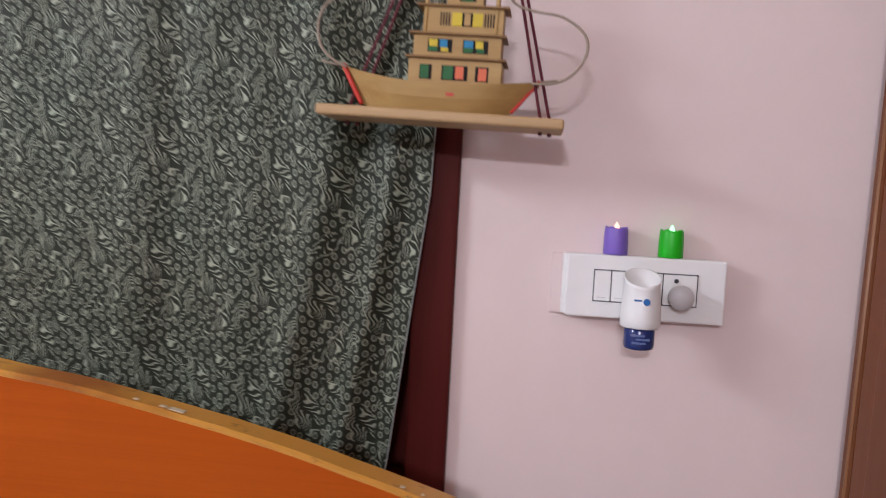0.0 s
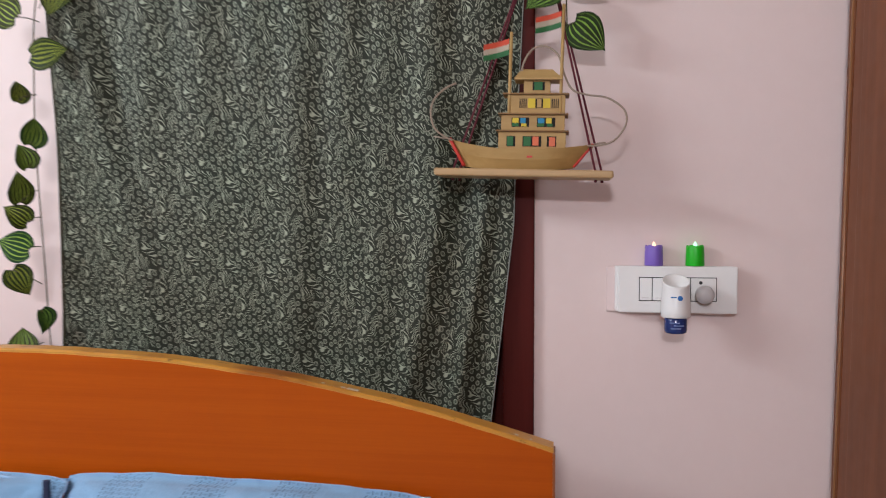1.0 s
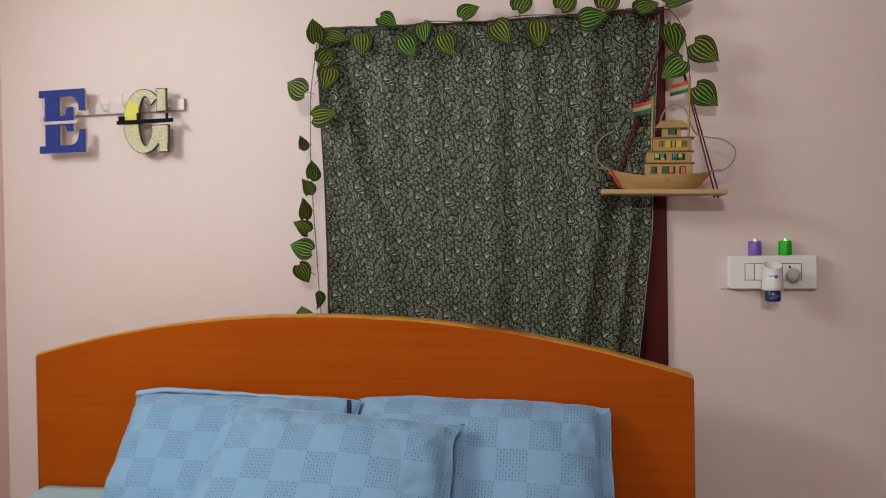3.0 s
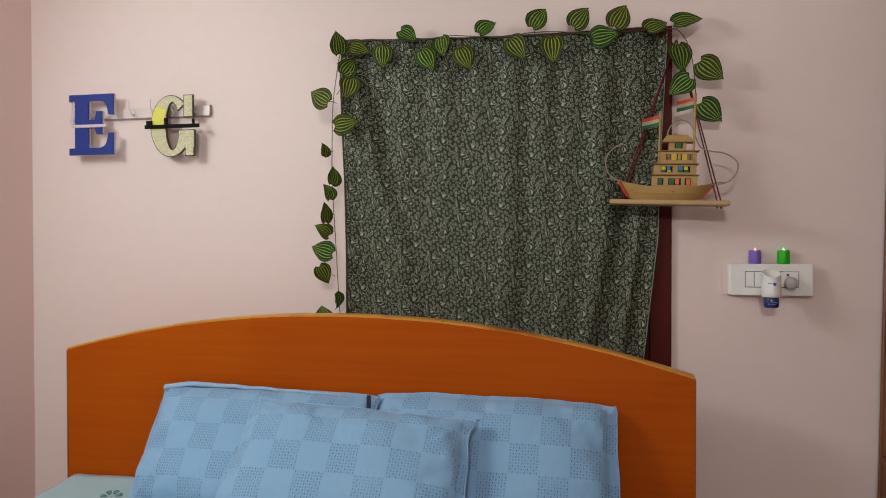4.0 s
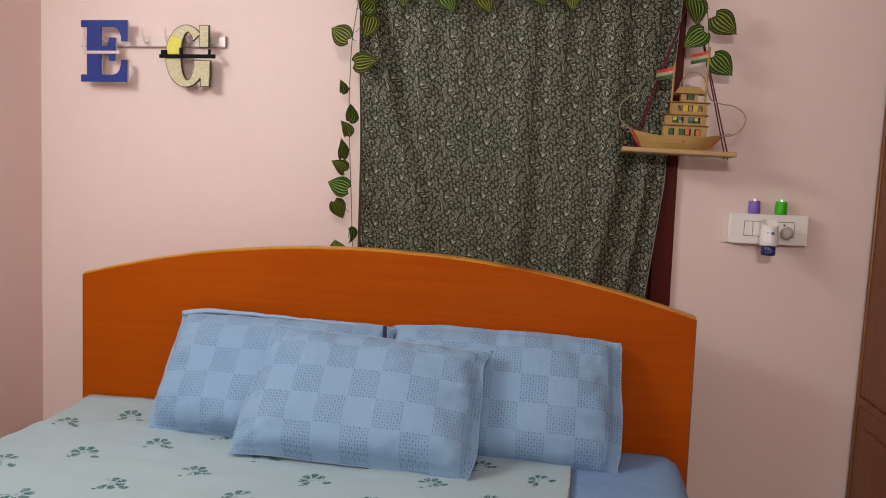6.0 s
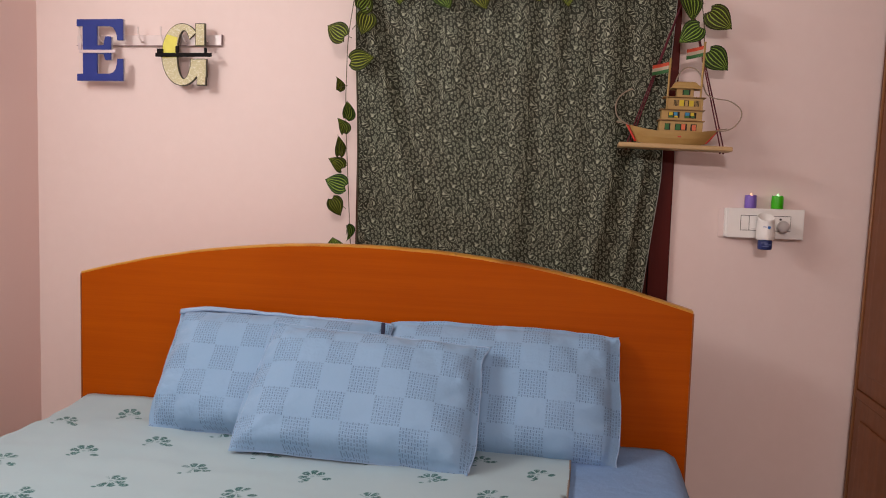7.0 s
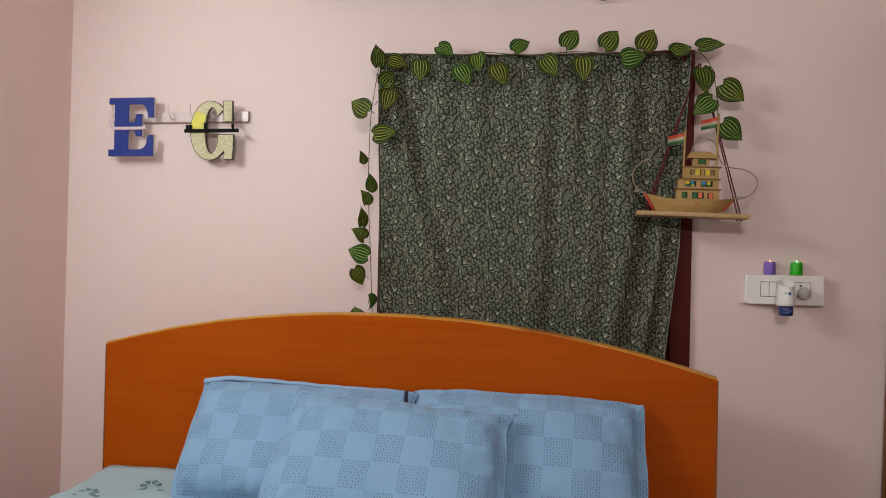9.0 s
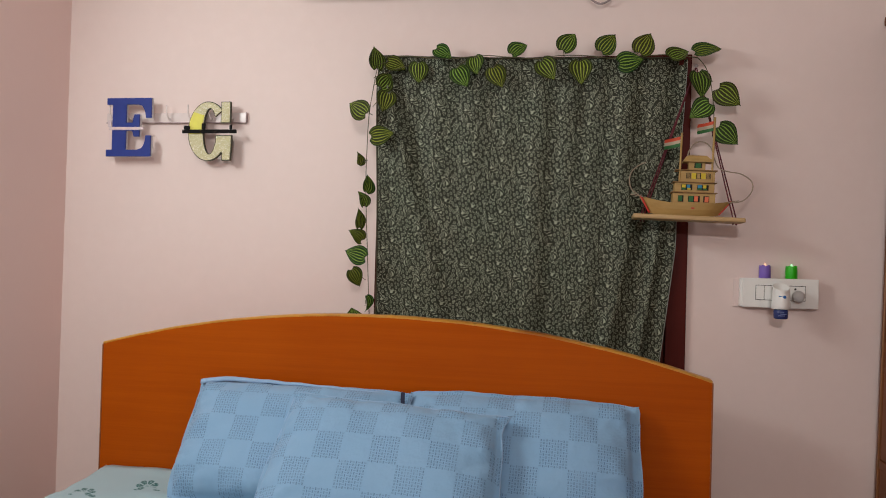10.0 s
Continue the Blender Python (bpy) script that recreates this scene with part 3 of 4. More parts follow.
def bedspread():
    """The pale printed sheet over most of the mattress, hanging down at the far side."""
    bm = bmesh.new()
    uv = bm.loops.layers.uv.new("UVMap")
    nx, ny = 90, 80
    seam = 0.337
    grid = []
    for j in range(ny + 1):
        y = -0.300 - (1.95 * j / ny)
        row = []
        for i in range(nx + 1):
            a = i / nx * 1.80 - 0.19
            r = 0.055
            x0 = -1.222
            if a < 0:
                x, drop = x0 + 0.004 * math.sin(y * 14), r - a
            elif a < r * 1.5708:
                x, drop = x0 + r * (1 - math.cos(a / r)), r * (1 - math.sin(a / r))
            else:
                x, drop = x0 + r + (a - r * 1.5708), 0.0
            x = min(x, seam + 0.003 * math.sin(y * 9))
            back = max(0.0, min(1.0, (y + 0.50) / 0.26))
            lift = 0.006 * noise.noise(Vector((x * 3 + 4.0, y * 3, 0.7))) + 0.003 * noise.noise(Vector((x * 11, y * 11 + 4.0, 2.0)))
            fold = 0.007 * max(0, noise.noise(Vector((x * 5, y * 17, 8.0))))
            row.append(bm.verts.new((x, y, MZ + 0.002 - drop + (0.023 + 0.014 * max(0.0, min(1.0, (-0.80 - x) / 0.15))) * back * back + lift * (1 if drop < r else 0.2) + fold)))
        grid.append(row)
    for j in range(ny):
        for i in range(nx):
            if grid[j][i].co.x >= seam - 0.004 and grid[j][i + 1].co.x >= seam - 0.004 and i < nx - 1 and (grid[j][i + 1].co - grid[j][i].co).length < 1e-4:
                continue
            f = bm.faces.new((grid[j][i], grid[j + 1][i], grid[j + 1][i + 1], grid[j][i + 1]))
            f.smooth = True
            for loop in f.loops:
                loop[uv].uv = (loop.vert.co.x, loop.vert.co.y)
    loose = [v for v in bm.verts if not v.link_faces]
    bmesh.ops.delete(bm, geom=loose, context="VERTS")
    ob = tagged(part("bedspread", bm, M_SPREAD), "pale cotton bedspread printed with teal flower sprigs on the mattress", "bedspread")
    solid = ob.modifiers.new("thickness", "SOLIDIFY")
    solid.thickness, solid.offset = 0.003, 1
    line = [Vector((seam + 0.003 * math.sin(y * 9), y, 0)) for y in [-0.32 - 0.1 * i for i in range(19)]]
    for p in line:
        lift = 0.006 * noise.noise(Vector((p.x * 3 + 4.0, p.y * 3, 0.7))) + 0.003 * noise.noise(Vector((p.x * 11, p.y * 11 + 4.0, 2.0)))
        p.z = MZ + 0.004 + lift + 0.023 * max(0.0, min(1.0, (p.y + 0.50) / 0.26)) ** 2
    part("hem", tube(line, 0.003, 6, 3), M_HEM, ob, "brownish stitched hem", True)


bedspread()


def pillow(name, label, w, h, t, m, seed, flap=False, taper=0.0, crown=0.0, ear=0.016):
    """A stuffed pillow; local x across, y up its slope, z out of its face."""
    nx, ny, rim = 64, 44, 0.008
    bm = bmesh.new()
    uv = bm.loops.layers.uv.new("UVMap")

    def spot(a, b, side):
        # -1..1 is the stuffed body, beyond it the seam's rim
        ua, vb = max(-1, min(1, a)), max(-1, min(1, b))
        x = w / 2 * ua * (1 + (0.030 - 0.035 * vb) * (1 - vb * vb) * abs(ua) ** 3) + (a - ua) * (rim if a < 0 else ear + 0.006 * noise.noise(Vector((b * 2.3, seed, 0.3))) + (0.024 if b > 0 and ear < 0.01 else 0.003) * max(0, abs(b) - 0.80) / 0.3) / 0.1
        y = h / 2 * vb * (1 + (crown if vb > 0 else -0.045) * (1 - ua ** 4) * abs(vb) ** 3 + (0.012 * noise.noise(Vector((ua * 5, seed, 6.0))) if vb > 0.9 else 0.0)) + (b - vb) * rim / 0.1
        x += taper * (1 - ua) * (1 + vb) / 4
        y += 0.6 * taper * (1 - ua) * (1 + vb) / 4
        full = max(0.0, (1 - ua ** 4) * (1 - vb ** 4)) ** 0.5
        z = t / 2 * full * (1.0 - 0.16 * vb)
        near = (1 - full)
        z += near * full * 0.050 * noise.noise(Vector((ua * 4.2 + seed, vb * 3.4, side * 1.5)))
        z += near * full * 0.022 * noise.noise(Vector((ua * 11 + seed, vb * 8, side * 2.5)))
        z += 0.010 * full * noise.noise(Vector((ua * 2.0, vb * 2.2 + seed, 4.0)))
        z += 0.0022 * full * math.sin(ua * 26 + 3 * noise.noise(Vector((vb * 2, seed, 1.0)))) * (abs(vb) ** 3)
        for cu, cv in ((-1, -1), (1, -1), (1, 1), (-1, 1)):
            px, py = (ua - cu) * w / 2, (vb - cv) * h / 2
            far = math.hypot(px, py)
            fan = math.atan2(abs(py), abs(px))
            z += full ** 0.5 * 0.0085 * math.exp(-far / 0.06) * math.sin(fan * 15 + seed * 2 + cu) * min(1, far / 0.02)
        z -= 0.004 * max(0, 1 - abs(ua - 0.955) / 0.03) * full
        bend = (0.007 * noise.noise(Vector((a * 2.4 + seed, b * 2.4, 9.0))) + 0.006 * noise.noise(Vector((a * 7 + seed, b * 7, 5.0)))) * near ** 1.5 + (0.010 if a > 1 else 0.0)
        return Vector((x, y, side * (z + 0.0016) + bend))

    aa = [-1.1] + [-1 + 2 * i / nx for i in range(nx + 1)] + [1.1]
    bb = [-1.1] + [-1 + 2 * j / ny for j in range(ny + 1)] + [1.1]
    faces = {}
    for side in (1, -1):
        faces[side] = [[bm.verts.new(spot(a, b, side)) for a in aa] for b in bb]
        g = faces[side]
        for j in range(len(bb) - 1):
            for i in range(len(aa) - 1):
                f = bm.faces.new((g[j][i], g[j][i + 1], g[j + 1][i + 1], g[j + 1][i]))
                f.smooth = True
                for loop in f.loops:
                    loop[uv].uv = (loop.vert.co.x + seed * 0.081, loop.vert.co.y)
    top, low = faces[1], faces[-1]
    nb, na = len(bb), len(aa)
    ring = [(0, i) for i in range(na)] + [(j, na - 1) for j in range(1, nb)] + [(nb - 1, i) for i in range(na - 2, -1, -1)] + [(j, 0) for j in range(nb - 2, 0, -1)]
    for (j0, i0), (j1, i1) in zip(ring, ring[1:] + ring[:1]):
        f = bm.faces.new((top[j0][i0], low[j0][i0], low[j1][i1], top[j1][i1]))
        for loop in f.loops:
            loop[uv].uv = (loop.vert.co.x, loop.vert.co.y)
    seam = [(top[j][i].co + low[j][i].co) / 2 for j, i in ring[::3]]
    seam.append(seam[0])
    p = thing(name, label, "pillow", "pillows on the bed")
    p.matrix_world = m
    part("case", bm, M_PILLOW, p)
    part("piping", tube(seam, 0.0018, 6, 2), M_FLAP, p, "paler stitched seam round the edge", True)
    if flap:
        lines = []
        for k in range(25):
            q = -1.02 + 1.85 * k / 24
            wide = 1 - k / 24
            lines.append((w / 2 * q, h / 2 * (1.0 + crown * (1 - q ** 4) + 0.085 * wide ** 0.8 * min(1, k / 4 + 0.20) + 0.012 * noise.noise(Vector((k * 0.5, 7.0, 0)))), 0.004 + 0.012 * wide + 0.003 * noise.noise(Vector((k * 0.35, 2.0, 0))), 0.25 + 0.75 * wide))
        bm = bmesh.new()
        rows = []
        for x, y, z, f in lines:
            rows.append([bm.verts.new(c) for c in ((x, y - 0.016 * f, z + 0.004 * f), (x, y - 0.004, z + 0.006 * f), (x, y, z + 0.002), (x, y - 0.002, z - 0.0015), (x, y - 0.016 * f, z - 0.001))])
        for a, b in zip(rows, rows[1:]):
            for i in range(5):
                bm.faces.new((a[i], a[(i + 1) % 5], b[(i + 1) % 5], b[i]))
        bm.faces.new(rows[0])
        bm.faces.new(rows[-1][::-1])
        part("flap", bm, M_FLAP, p, "folded open edge of the case", True)
    return p


def lean(cx, foot_y, foot_z, top_y, top_z, roll=0.0, turn=0.0):
    """Pose of a pillow whose middle plane runs from its foot to its top."""
    ang = math.degrees(math.atan2(top_z - foot_z, top_y - foot_y))
    return pose(cx, (foot_y + top_y) / 2, (foot_z + top_z) / 2, 0, 0, turn) @ pose(0, 0, 0, ang, 0, 0) @ pose(0, 0, 0, 0, 0, roll)


pillow("pillow", "blue chequered cotton pillow with an open flap leaning on the headboard", 0.632, 0.355, 0.16, lean(-0.524, -0.508, 0.585, -0.332, 0.872, -0.6, 0), 1.0, True, 0.0, 0.030)
pillow("pillow", "blue chequered cotton pillow leaning on the headboard", 0.627, 0.349, 0.16, lean(0.126, -0.458, 0.584, -0.328, 0.855, -0.6, 0), 2.0, False, 0.0, 0.060, 0.018)
pillow("pillow", "blue chequered cotton pillow propped against two others", 0.612, 0.342, 0.16, lean(-0.222, -0.656, 0.580, -0.445, 0.864, -1.7, 1.5), 3.0, False, 0.03, 0.0, 0.009)
tagged(part("pillow_tag", box(-0.213, -0.202, -0.362, -0.354, 0.856, 0.892, 0.002), M_DARKTAG), "dark blue cloth tag between two pillows", "tag")


# ---- things on the wall ----
def switchboard():
    x0, x1, z0, z1 = 0.78, 1.0, 1.16, 1.25
    s = thing("switchboard", "white plastic switch and socket plate on a surface box", "switchboard")
    part("surface_box", box(x0 - 0.006, x1 - 0.004, -0.026, -0.004, z0 + 0.002, z1 - 0.001, 0.002), M_PLASTIC, s)
    part("wall_patch", box(x0 - 0.022, x1 - 0.006, -0.004, 0.0, z0 - 0.002, z1 - 0.003, 0.002), M_PATCH, s, "thin pinkish white slab behind the plate, wider at its left")
    plate = part("cover_plate", box(x0, x1, -0.034, -0.026, z0, z1, 0.0025), M_PLASTIC, s)
    ix0, ix1, iz0, iz1 = x0 + 0.038, x1 - 0.038, z0 + 0.023, z1 - 0.021
    part("joint", box(ix0, ix1, -0.0346, -0.033, iz0, iz1), M_GAP, plate)
    w = (ix1 - ix0) / 6
    for k in range(2):
        sw = part("switch", box(ix0 + 0.0015 + k * w, ix0 + (k + 1) * w, -0.0385, -0.033, iz0 + 0.0015, iz1 - 0.0015, 0.0015), M_PLASTIC, s)
        part("switch_mark", box(ix0 + 0.006 + k * w, ix0 + (k + 1) * w - 0.006, -0.0389, -0.0383, iz0 + 0.006, iz0 + 0.007), M_PLASTIC2, sw)
    part("blank_module", box(ix0 + 2 * w + 0.0008, ix0 + 4 * w - 0.0008, -0.037, -0.033, iz0 + 0.0015, iz1 - 0.0015, 0.001), M_PLASTIC, s)
    so = part("socket", box(ix0 + 4 * w + 0.0008, ix1 - 0.0015, -0.037, -0.033, iz0 + 0.0015, iz1 - 0.0015, 0.001), M_PLASTIC, s)
    hole = lathe([(0.0032, -0.0005), (0.0032, 0.0005)], 16)
    bmesh.ops.rotate(hole, verts=hole.verts, matrix=Matrix.Rotation(radians(90), 3, "X"))
    bmesh.ops.translate(hole, verts=hole.verts, vec=(ix0 + 4.75 * w, -0.0373, iz1 - 0.010))
    part("socket_hole", hole, M_GAP, so)


switchboard()


def vaporiser():
    """Plug-in mosquito vaporiser: a flared white cup over a navy refill bottle, with a round knob beside it."""
    cx, cy = 0.879, -0.092
    sink = 0.003
    v = thing("plug_in_vaporiser", "white plug-in mosquito vaporiser with a navy refill bottle", "vaporiser")
    v.location.z = -sink
    prof = [(0.0250, 1.163), (0.0266, 1.165), (0.0268, 1.175), (0.0254, 1.20), (0.0240, 1.214), (0.0242, 1.225), (0.0246, 1.230), (0.0230, 1.230), (0.0205, 1.212), (0.010, 1.206)]
    body = lathe(prof, 36, (cx, cy, 0))
    # the cup's rim dips towards the front
    for vert in body.verts:
        if vert.co.z > 1.204:
            vert.co.z += (vert.co.y - cy) * 0.42 - (vert.co.x - cx) * 0.03
    shell = part("shell", body, M_PLASTIC, v, smooth=True)
    part("bottle", lathe([(0.016, 1.1335), (0.0195, 1.135), (0.0205, 1.140), (0.0205, 1.160), (0.018, 1.164)], 30, (cx, cy, 0)), M_BOTTLE, v, "navy refill bottle", True)
    for k, (a, z) in enumerate(((-0.004, 1.154), (0.003, 1.149), (-0.002, 1.144))):
        part("print_bar", box(cx + a - 0.009, cx + a + 0.009, cy - 0.0212, cy - 0.017, z - 0.0012, z + 0.0012), M_BOTLABEL, v)
    part("neck", box(cx - 0.014, cx + 0.014, cy + 0.018, -0.037, 1.175, 1.215, 0.004), M_PLASTIC, v)
    dot = lathe([(0.0045, -0.001), (0.0045, 0.001)], 20)
    bmesh.ops.rotate(dot, verts=dot.verts, matrix=Matrix.Rotation(radians(90), 3, "X"))
    bmesh.ops.translate(dot, verts=dot.verts, vec=(cx + 0.004, cy - 0.0262, 1.200))
    part("logo_dot", dot, M_LOGO, shell)
    part("logo_bar", box(cx - 0.012, cx - 0.002, cy - 0.0259, cy - 0.022, 1.2005, 1.2025), M_LOGO, shell)
    knob = lathe([(0.004, -0.012), (0.012, -0.011), (0.0165, -0.006), (0.0175, 0.0), (0.0165, 0.008), (0.015, 0.02)], 28)
    bmesh.ops.rotate(knob, verts=knob.verts, matrix=Matrix.Rotation(radians(-90), 3, "X"))
    bmesh.ops.translate(knob, verts=knob.verts, vec=(0.937, -0.056, 1.201))
    part("plug_knob", knob, M_PLASTIC2, v, "round greyish white plug", True)


vaporiser()


def candle(x, material, flame, label):
    c = thing("led_candle", label, "candle", "candles on the switchboard")
    cy, z = -0.0185, 1.2505
    cup = lathe([(0.0172, 0.0), (0.0175, 0.001), (0.0172, 0.02), (0.0166, 0.035), (0.0160, 0.0385), (0.0150, 0.0390), (0.0135, 0.036), (0.004, 0.0345)], 32, (x, cy, z))
    for i, vert in enumerate(cup.verts):
        if vert.co.z > z + 0.034:
            vert.co.z += 0.0012 * math.sin(5 * math.atan2(vert.co.y - cy, vert.co.x - x))
    part("cup", cup, material, c, smooth=True)
    part("flame", lathe([(0.0035, 0.034), (0.0042, 0.037), (0.0038, 0.040), (0.0020, 0.0435), (0.0006, 0.046)], 16, (x, cy, z)), flame, c, "glowing plastic flame", True)


candle(0.847, M_PURPLE, M_FLAME_A, "purple plastic tea light candle with a glowing flame")
candle(0.924, M_GREEN, M_FLAME_B, "bright green plastic tea light candle with a glowing flame")


def hook_rail():
    h = thing("hook_rail", "white plastic rail with small hooks on the wall", "hook rail")
    part("rail", box(-1.415, -0.878, -0.010, 0.0, 1.738, 1.774, 0.002), M_HOOK, h)
    part("lip", box(-1.416, -0.877, -0.0125, -0.0102, 1.737, 1.7405, 0.0006, 1), M_LIP, h, "greyish lower edge")
    part("lip", box(-0.8785, -0.876, -0.0125, -0.0005, 1.741, 1.775, 0.0006, 1), M_LIP, h, "greyish end")
    for x in (-1.385, -1.315, -1.165, -1.083, -1.005, -0.925):
        part("hook", tube([(x, -0.010, 1.752), (x + 0.005, -0.026, 1.748), (x + 0.003, -0.034, 1.756), (x - 0.001, -0.038, 1.772), (x - 0.001, -0.038, 1.797)], 0.0026, 8, 4), M_HOOK, h, smooth=True)


hook_rail()


def letter_e():
    """Slab-serif block letter."""
    x0, x1, z0, z1 = -1.352, -1.180, 1.604, 1.811
    w, h = x1 - x0, z1 - z0
    out = [(0, 0), (1, 0), (1, .36), (.88, .36), (.87, .27), (.84, .19), (.79, .14), (.70, .115), (.44, .115), (.44, .44), (.58, .44), (.62, .34), (.74, .34), (.74, .72), (.62, .72), (.58, .58), (.44, .58), (.44, .89), (.70, .89), (.79, .865), (.84, .81), (.87, .74), (.88, .66), (1, .66), (1, 1), (0, 1), (0, .89), (.13, .89), (.13, .115), (0, .115)]
    pts = [(x0 + a * w, z0 + b * h) for a, b in out]
    e = thing("letter_e", "royal blue block letter E hung on the hook rail", "wall letter", "wall letters")
    e.location = (-0.035, 0.050, 0.009)
    part("face", slab(pts, -0.103, -0.098), M_BLUELET, e)
    part("backing", slab([(x - 0.0008 if a < .5 else x + 0.0008, z) for (x, z), (a, b) in zip(pts, out)], -0.0979, -0.089), M_EDGEWHITE, e, "pale board edge")
    part("hanger", box(-1.324, -1.308, -0.090, -0.078, 1.768, 1.780, 0.001), M_EDGEWHITE, e)
    # the script over the letter, kept as plain bars
    bar = box(-1.340, -1.206, -0.1075, -0.1032, 1.697, 1.708, 0.002)
    part("script_bar", bar, M_SILVER, e, "silvery script bar")
    part("script_bar", box(-1.344, -1.332, -0.1078, -0.1034, 1.7082, 1.732, 0.002), M_SILVER, e, "silvery script bar")


letter_e()


def letter_g():
    cx, cz, rw, rh = -0.957, 1.690, 0.080, 0.101
    g = thing("letter_g", "cream glitter block letter G outlined dark on a hook rail", "wall letter", "wall letters")
    g.location = (-0.0350, 0.050, 0.012)

    def letter(grow, y0, y1):
        n = 44
        ow, oh, iw, ih = rw * 0.90 + grow, rh + grow, rw * 0.33 - grow, rh * 0.80 - grow
        bowl = [(cx - 0.008 + ow * math.cos(a), cz + oh * math.sin(a)) for a in [radians(46 + 268 * i / n) for i in range(n + 1)]]
        bowl += [(cx - 0.001 + iw * math.cos(a), cz + ih * math.sin(a)) for a in [radians(330 - 290 * i / n) for i in range(n + 1)]]
        bm = slab(bowl, y0, y1)
        box(cx + 0.042 - grow, cx + 0.072 + grow, y0 - 0.0004, y1, cz + 0.031 - grow, cz + 0.100 + grow, bm=bm)
        box(cx + 0.024 - grow, cx + 0.078 + grow, y0 - 0.0004, y1, cz - 0.072 - grow, cz - 0.016 + grow, bm=bm)
        box(cx + 0.048 - grow, cx + 0.076 + grow, y0 - 0.0006, y1, cz - 0.099 - grow, cz - 0.060 + grow, bm=bm)
        return bm

    part("backing", letter(0.0026, -0.100, -0.091), M_DARKEDGE, g, "dark outline edge")
    part("face", letter(0.0, -0.1012, -0.1000), M_GLITTER, g)
    n = 20
    arc = [(cx - 0.008 + rw * 0.885 * math.cos(a), cz + rh * 0.985 * math.sin(a)) for a in [radians(138 + 48 * i / n) for i in range(n + 1)]]
    arc += [(cx - 0.001 + rw * 0.345 * math.cos(a), cz + rh * 0.82 * math.sin(a)) for a in [radians(186 - 48 * i / n) for i in range(n + 1)]]
    part("yellow_inlay", slab(arc, -0.1022, -0.1014), M_YELLOWLET, g, "plain yellow part of the face")
    part("hanger", box(-1.012, -0.998, -0.092, -0.078, 1.755, 1.766, 0.001), M_DARKEDGE, g)
    part("script_bar", box(-1.058, -0.856, -0.1085, -0.1025, 1.682, 1.695, 0.002), M_BLACK, g, "black script bar")
    part("script_bar", box(-1.052, -1.030, -0.1088, -0.1030, 1.6952, 1.709, 0.002), M_BLACK, g, "black script bar")
    part("script_bar", box(-0.985, -0.972, -0.1088, -0.1030, 1.6952, 1.717, 0.002), M_BLACK, g, "black script bar")
    part("script_bar", box(-0.882, -0.873, -0.1088, -0.1030, 1.6952, 1.712, 0.002), M_BLACK, g, "black script bar")


letter_g()

# ---- the hanging shelf and the model ship ----
SZ = 1.432
NAIL = (0.628, -0.030, 1.905)


TIP = 1.6   # the shelf hangs a little askew


def shelf_z(x):
    return SZ - (x - 0.44) * math.tan(radians(TIP)) + 0.003


def hanging_shelf():
    s = thing("hanging_shelf", "small pine shelf hung on maroon cords from a nail", "shelf")
    board = box(0.440, 0.761, -0.166, -0.060, SZ - 0.0140, SZ, 0.005, 3)
    for vert in board.verts:
        vert.co.z += shelf_z(vert.co.x) - SZ
    part("board", board, M_BOARD, s)
    corners = ((0.466, -0.098), (0.476, -0.078), (0.731, -0.128), (0.743, -0.112))
    for x, y in corners:
        part("cord", tube([NAIL, ((NAIL[0] + x) / 2, (NAIL[1] + y) / 2, (NAIL[2] + SZ) / 2), (x, y, shelf_z(x) - 0.002)], 0.0021, 7, 4), M_CORD, s, smooth=True)
        part("knot", lathe([(0.001, -0.005), (0.0026, -0.004), (0.0030, -0.002), (0.002, 0.0)], 12, (x, y, shelf_z(x) - 0.0155)), M_CORD, s, smooth=True)
    nail = lathe([(0.006, 0.0), (0.006, 0.002), (0.002, 0.003), (0.002, 0.04)], 12)
    bmesh.ops.rotate(nail, verts=nail.verts, matrix=Matrix.Rotation(radians(-90), 3, "X"))
    bmesh.ops.translate(nail, verts=nail.verts, vec=(NAIL[0], NAIL[1] - 0.006, NAIL[2] + 0.001))
    part("nail", nail, M_CABLE, s)


hanging_shelf()


